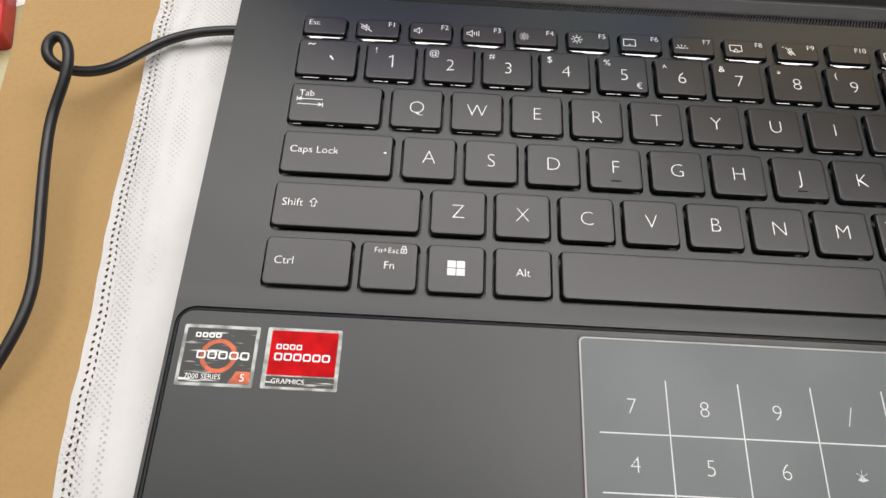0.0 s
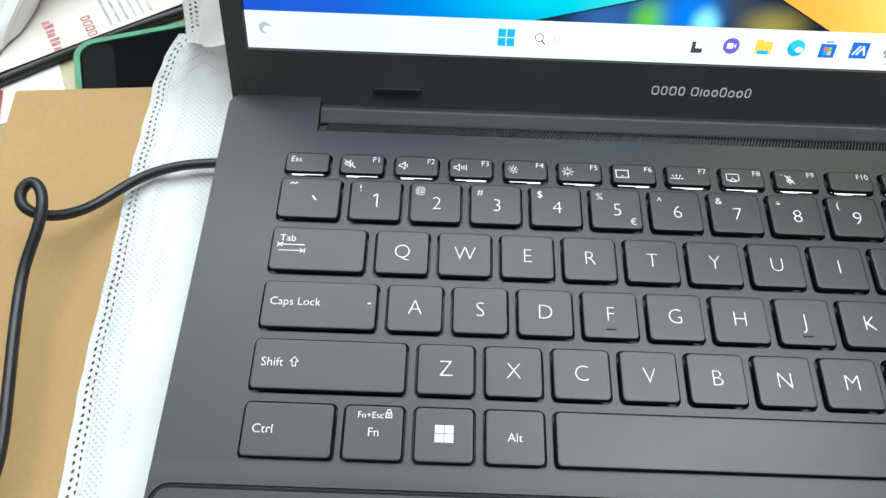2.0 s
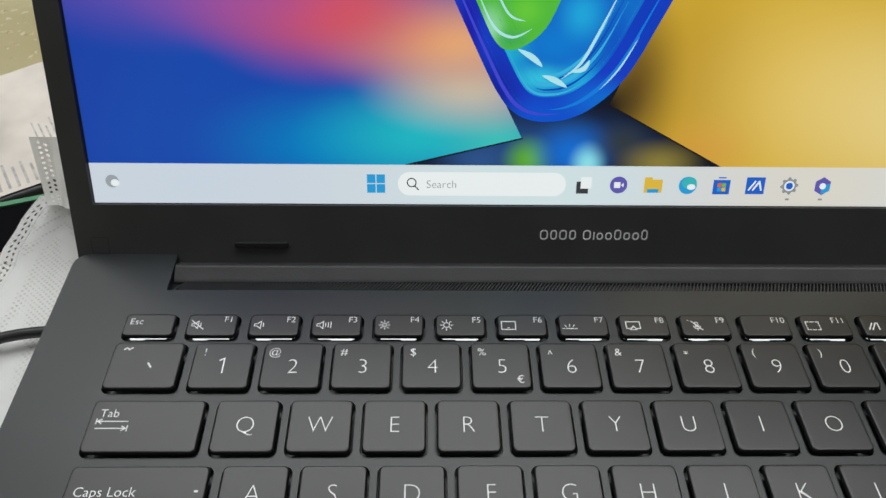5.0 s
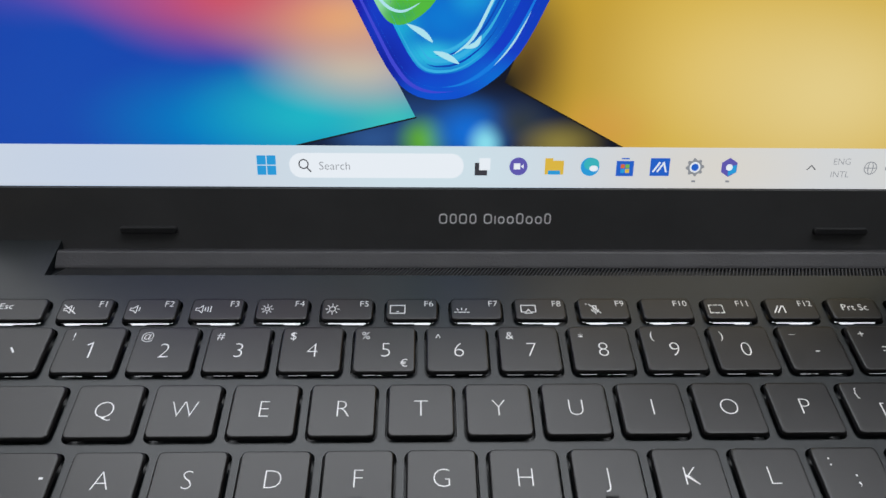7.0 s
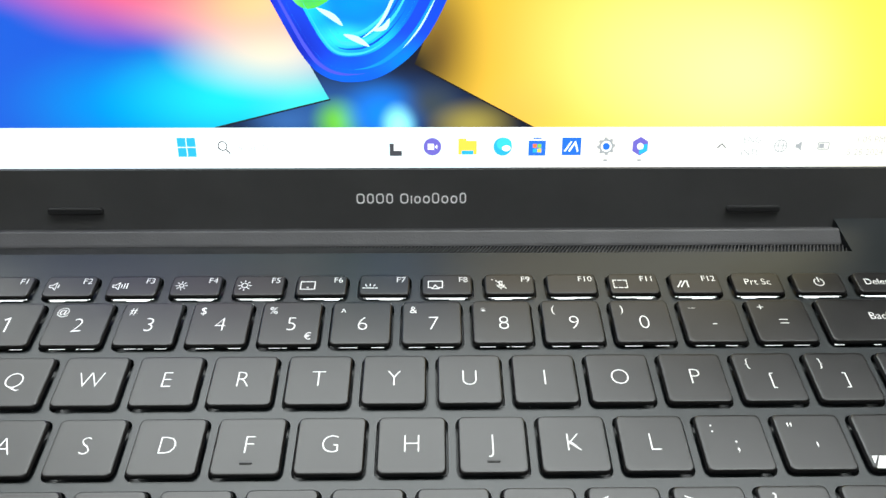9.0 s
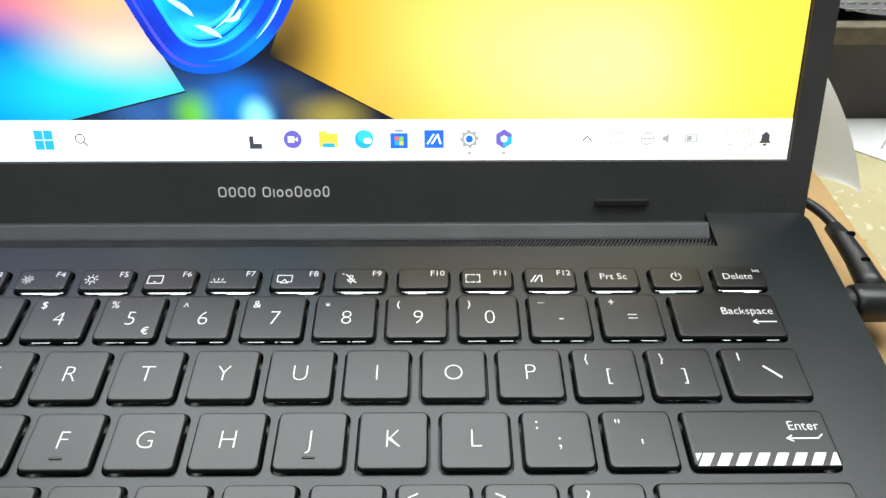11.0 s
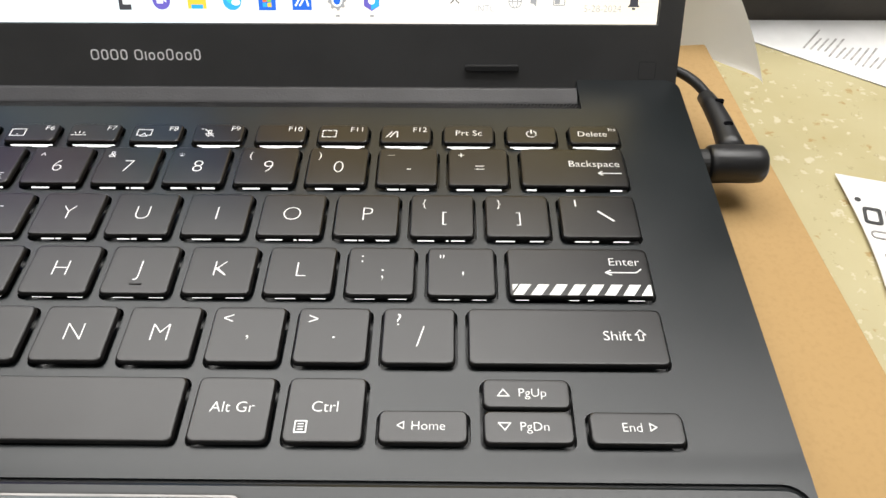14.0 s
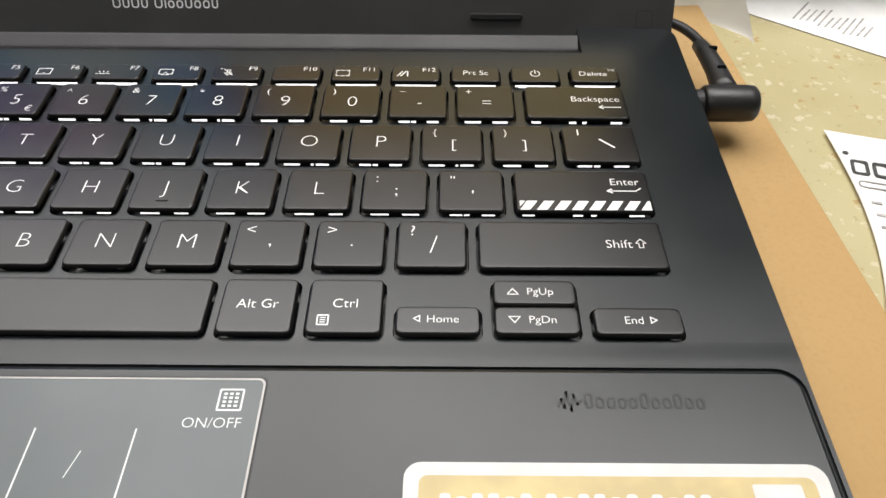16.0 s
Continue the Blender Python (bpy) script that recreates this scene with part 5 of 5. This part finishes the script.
for i in range(4):
    part("red_lettering", hoop(bmesh.new(), rounded(-36, -31.6, 4.2 + 3.6 * i, 7.0 + 3.6 * i, 0.9, 3), rounded(-35.2, -32.4, 4.9 + 3.6 * i, 6.3 + 3.6 * i, 0.5, 3), 0.3, 0.46), INKRED, sheet)
for i in range(7):
    part("red_lettering", bar(bmesh.new(), -52, -48.6 + (i % 3) * 0.5, 3.4 + 3.0 * i, 5.2 + 3.0 * i + (i % 2) * 0.5, 0.3, 0.46), INKRED, sheet)
card = part("blue_card", slab(0, 60, 0, 85, 0, 0.6, 2, 0.1), VIOLET, None)
card.matrix_basis = pose(-0.0700, 0.3370, (TABLE + 7.0) / 1000, 0, 0, 24)
tagged(card, "blue-violet card lying on the printed sheet", "card")
back_cable = thing("cable", "thick black cable running along the printed sheet", "cable")
tube("cable_sleeve", [(-230, 205, TABLE + 2.6), (-170, 246, TABLE + 2.6), (-134.5, 271, TABLE + 2.6), (-107, 290.5, TABLE + 2.6), (-78, 308.5, TABLE + 2.6), (-45, 325, TABLE + 2.6), (0, 345, TABLE + 2.6)], 2.6, RUBBER, back_cable)
clip = thing("cable", "short dark cable end curving over the printed sheet", "cable")
tube("cable_sleeve", [(-104, 416, TABLE + 3), (-99, 407, TABLE + 9), (-93, 399, TABLE + 9), (-84, 394, TABLE + 9), (-60, 390, TABLE + 9)], 2.0, RUBBER, clip)

# crumpled white paper
bm = bmesh.new()
loops = []
for q, r0 in ((0, 20), (0.3, 22.5), (0.6, 25), (0.85, 28), (0.95, 29.6), (1.0, 29.6), (1.04, 28.6), (1.08, 20), (1.06, 9)):
    ring = []
    for i in range(48):
        a = 2 * math.pi * i / 48
        r = r0 * (1 + 0.04 * math.sin(3 * a + q * 2) + 0.11 * noise.noise(Vector((math.cos(a) * 2.2, math.sin(a) * 2.2, q * 3))))
        ring.append((r * math.cos(a) - 2 + 10 * q, (1.45 - 0.45 * min(q, 1)) * r * math.sin(a) - 22 + 40 * q, 24 * q))
    loops.append(ring)
rings(bm, loops, True, True)
wad = part("paper_wad", bm, PAPER)
wad.matrix_basis = pose(-0.155, 0.322, (TABLE + 7.2) / 1000, 0, 0, 0)
tagged(wad, "crumpled white paper wad resting on the printed sheet", "paper")
packet = thing("packet", "small red and white packet on the counter", "packet", m=pose(-0.150, 0.236, TABLE / 1000, 0, 0, 12))
part("wrapper", slab(-14, 14, -20, 24, 0, 10, 2, 2), REDPACK, packet)
part("packet_label", slab(-10, 10, -16, -2, 9.8, 10.2, 1, 0.1), WHITE, packet)
note = part("paper_scrap", slab(-30, 22, -18, 22, 0, 0.4, 1, 0.1), PAPER)
note.matrix_basis = pose(-0.138, 0.262, (TABLE + 0.1) / 1000, 0, 0, 25)
tagged(note, "small white paper scrap on the counter", "paper")

# ---- things on the counter, beyond the power plug ----
panel = thing("raised_ledge", "dark cabinet with a stone top edge standing on the counter", "ledge")
part("cabinet_front", slab(318, 640, 346, 350, TABLE, -17.6, 1.0, 0.6), DARKPANEL, panel, "matt dark brown front")
part("stone_edge", slab(316, 642, 344.2, 350.4, -17.2, -8.6, 0.8, 0.8), OLDSTONE, panel, "olive grey stone edge")
part("cabinet_side", slab(316, 318, 350.4, 474, TABLE, -18, 0.5, 0.3), DARKPANEL, panel)
# Dark floor and back added to stand in for the shade under the papers.
part("gap_shade_floor", slab(318, 640, 350.2, 474, TABLE, TABLE + 3, 0.5, 0.3), DARKPANEL, panel)
part("gap_shade_back", slab(316, 642, 474, 480, TABLE, 45, 0.5, 0.3), DARKPANEL, panel)
hang = thing("printed_papers", "printed papers drooping over the ledge, greyed to look shaded", "paper")
bm = bmesh.new()
grid = []
for j in range(25):
    s_ = j / 24
    line = []
    for i in range(25):
        q = i / 24
        x = 334 + 150 * q
        yy = 352 + 122.5 * s_ + 16 * max(0.0, 1 - q * 2.2) ** 2 * (1 - s_)
        zz = -7.5 + 10 * s_ + 30 * min(1, s_ * 2.5) ** 0.6 + 14 * max(0.0, 1 - q * 2.4) ** 2 + 0.6 * noise.noise(Vector((q * 4, s_ * 4, 7)))
        line.append(bm.verts.new((x / 1000, yy / 1000, zz / 1000)))
    grid.append(line)
for j in range(24):
    for i in range(24):
        bm.faces.new((grid[j][i], grid[j][i + 1], grid[j + 1][i + 1], grid[j + 1][i]))
part("paper", bm, SHADEDPAPER, hang, smooth=True)
for k, (zk, x0, n) in enumerate(((-4.6, 372, 9), (-1.6, 366, 11), (2.0, 374, 10))):
    for i in range(n):
        xa = x0 + 5.4 * i
        part("printed_word", bar(bmesh.new(), xa, xa + 3.2 + (i * 3 + k) % 3 * 0.5, 350.9 + 0.25 * k, 351.4 + 0.25 * k, zk, zk + 1.1), INK, hang)
flyer = thing("flyer", "white printed flyer curling at its edge on the counter", "paper", m=pose(0.3825, 0.2355, TABLE / 1000, 0, 0, -13))


def sheet_mesh(w, d, curl, n=24):
    bm = bmesh.new()
    rows = []
    for j in range(n + 1):
        rr = []
        for i in range(n + 1):
            x, yy = w * i / n, -d * j / n
            bow = 11.0 * math.sin(math.pi * min(1, j / n * 1.1)) * (1 - i / n)
            rr.append(bm.verts.new(((x + bow) / 1000, yy / 1000, (0.4 + curl * (1 - i / n) ** 3 * (0.5 + 0.5 * math.cos(2.5 * j / n))) / 1000)))
        rows.append(rr)
    for j in range(n):
        for i in range(n):
            bm.faces.new((rows[j][i], rows[j + 1][i], rows[j + 1][i + 1], rows[j][i + 1]))
    return bm


fp = part("paper", sheet_mesh(120, 150, 1.5), PAPER, flyer, smooth=True)
sol = fp.modifiers.new("thickness", "SOLIDIFY")
sol.thickness = 0.0003


def flyer_edge(yv):
    return 11.0 * math.sin(math.pi * min(1, -yv / 150 * 1.1))


bm = disc(bmesh.new(), 6.5, -13.0, 1.2, 1.2, 1.9, 2.0, 12)
for a, wd in ((7.5, 6.5), (15.4, 6.5), (23.0, 6.5)):
    hoop(bm, rounded(a, a + wd, -25, -16.5, 1.2, 3), rounded(a + 1.3, a + wd - 1.3, -23.7, -17.8, 0.8, 3), 1.9, 2.05)
part("logo", bm, INKBLACK, flyer)
part("printed_band", hoop(bmesh.new(), rounded(9.0, 44, -32.0, -28.2, 1.6, 3), rounded(9.6, 43.4, -31.4, -28.8, 1.2, 3), 1.7, 2.0), INK, flyer)
for i in range(9):
    yv = -39.7 - 6.2 * i
    ex = flyer_edge(yv)
    part("printed_line", bar(bmesh.new(), ex + 3.5, ex + 7.0 + 2 * (i % 3), yv - 0.55, yv + 0.55, 1.5, 1.9), INK, flyer)
    part("printed_line", bar(bmesh.new(), ex + 14, 64 - 4 * (i % 4), yv - 0.55, yv + 0.55, 1.2, 1.7), INK, flyer)
form = thing("printed_form", "white printed form lying before the black case", "paper", m=pose(0.372, 0.331, (TABLE + 0.2) / 1000, 0, 0, -36))
part("paper", slab(-8, 190, 0, 90, 0, 0.5, 1, 0.1), PAPER, form)
bm = bmesh.new()
for i in range(12):
    stroke(bm, [(26.5 + 2.9 * i, 8.5 + (i * 5) % 4), (27.5 + 2.9 * i, 27.5 - (i * 7) % 9)], 0.9, 0.45, 0.6)
part("printing", bm, INK, form)
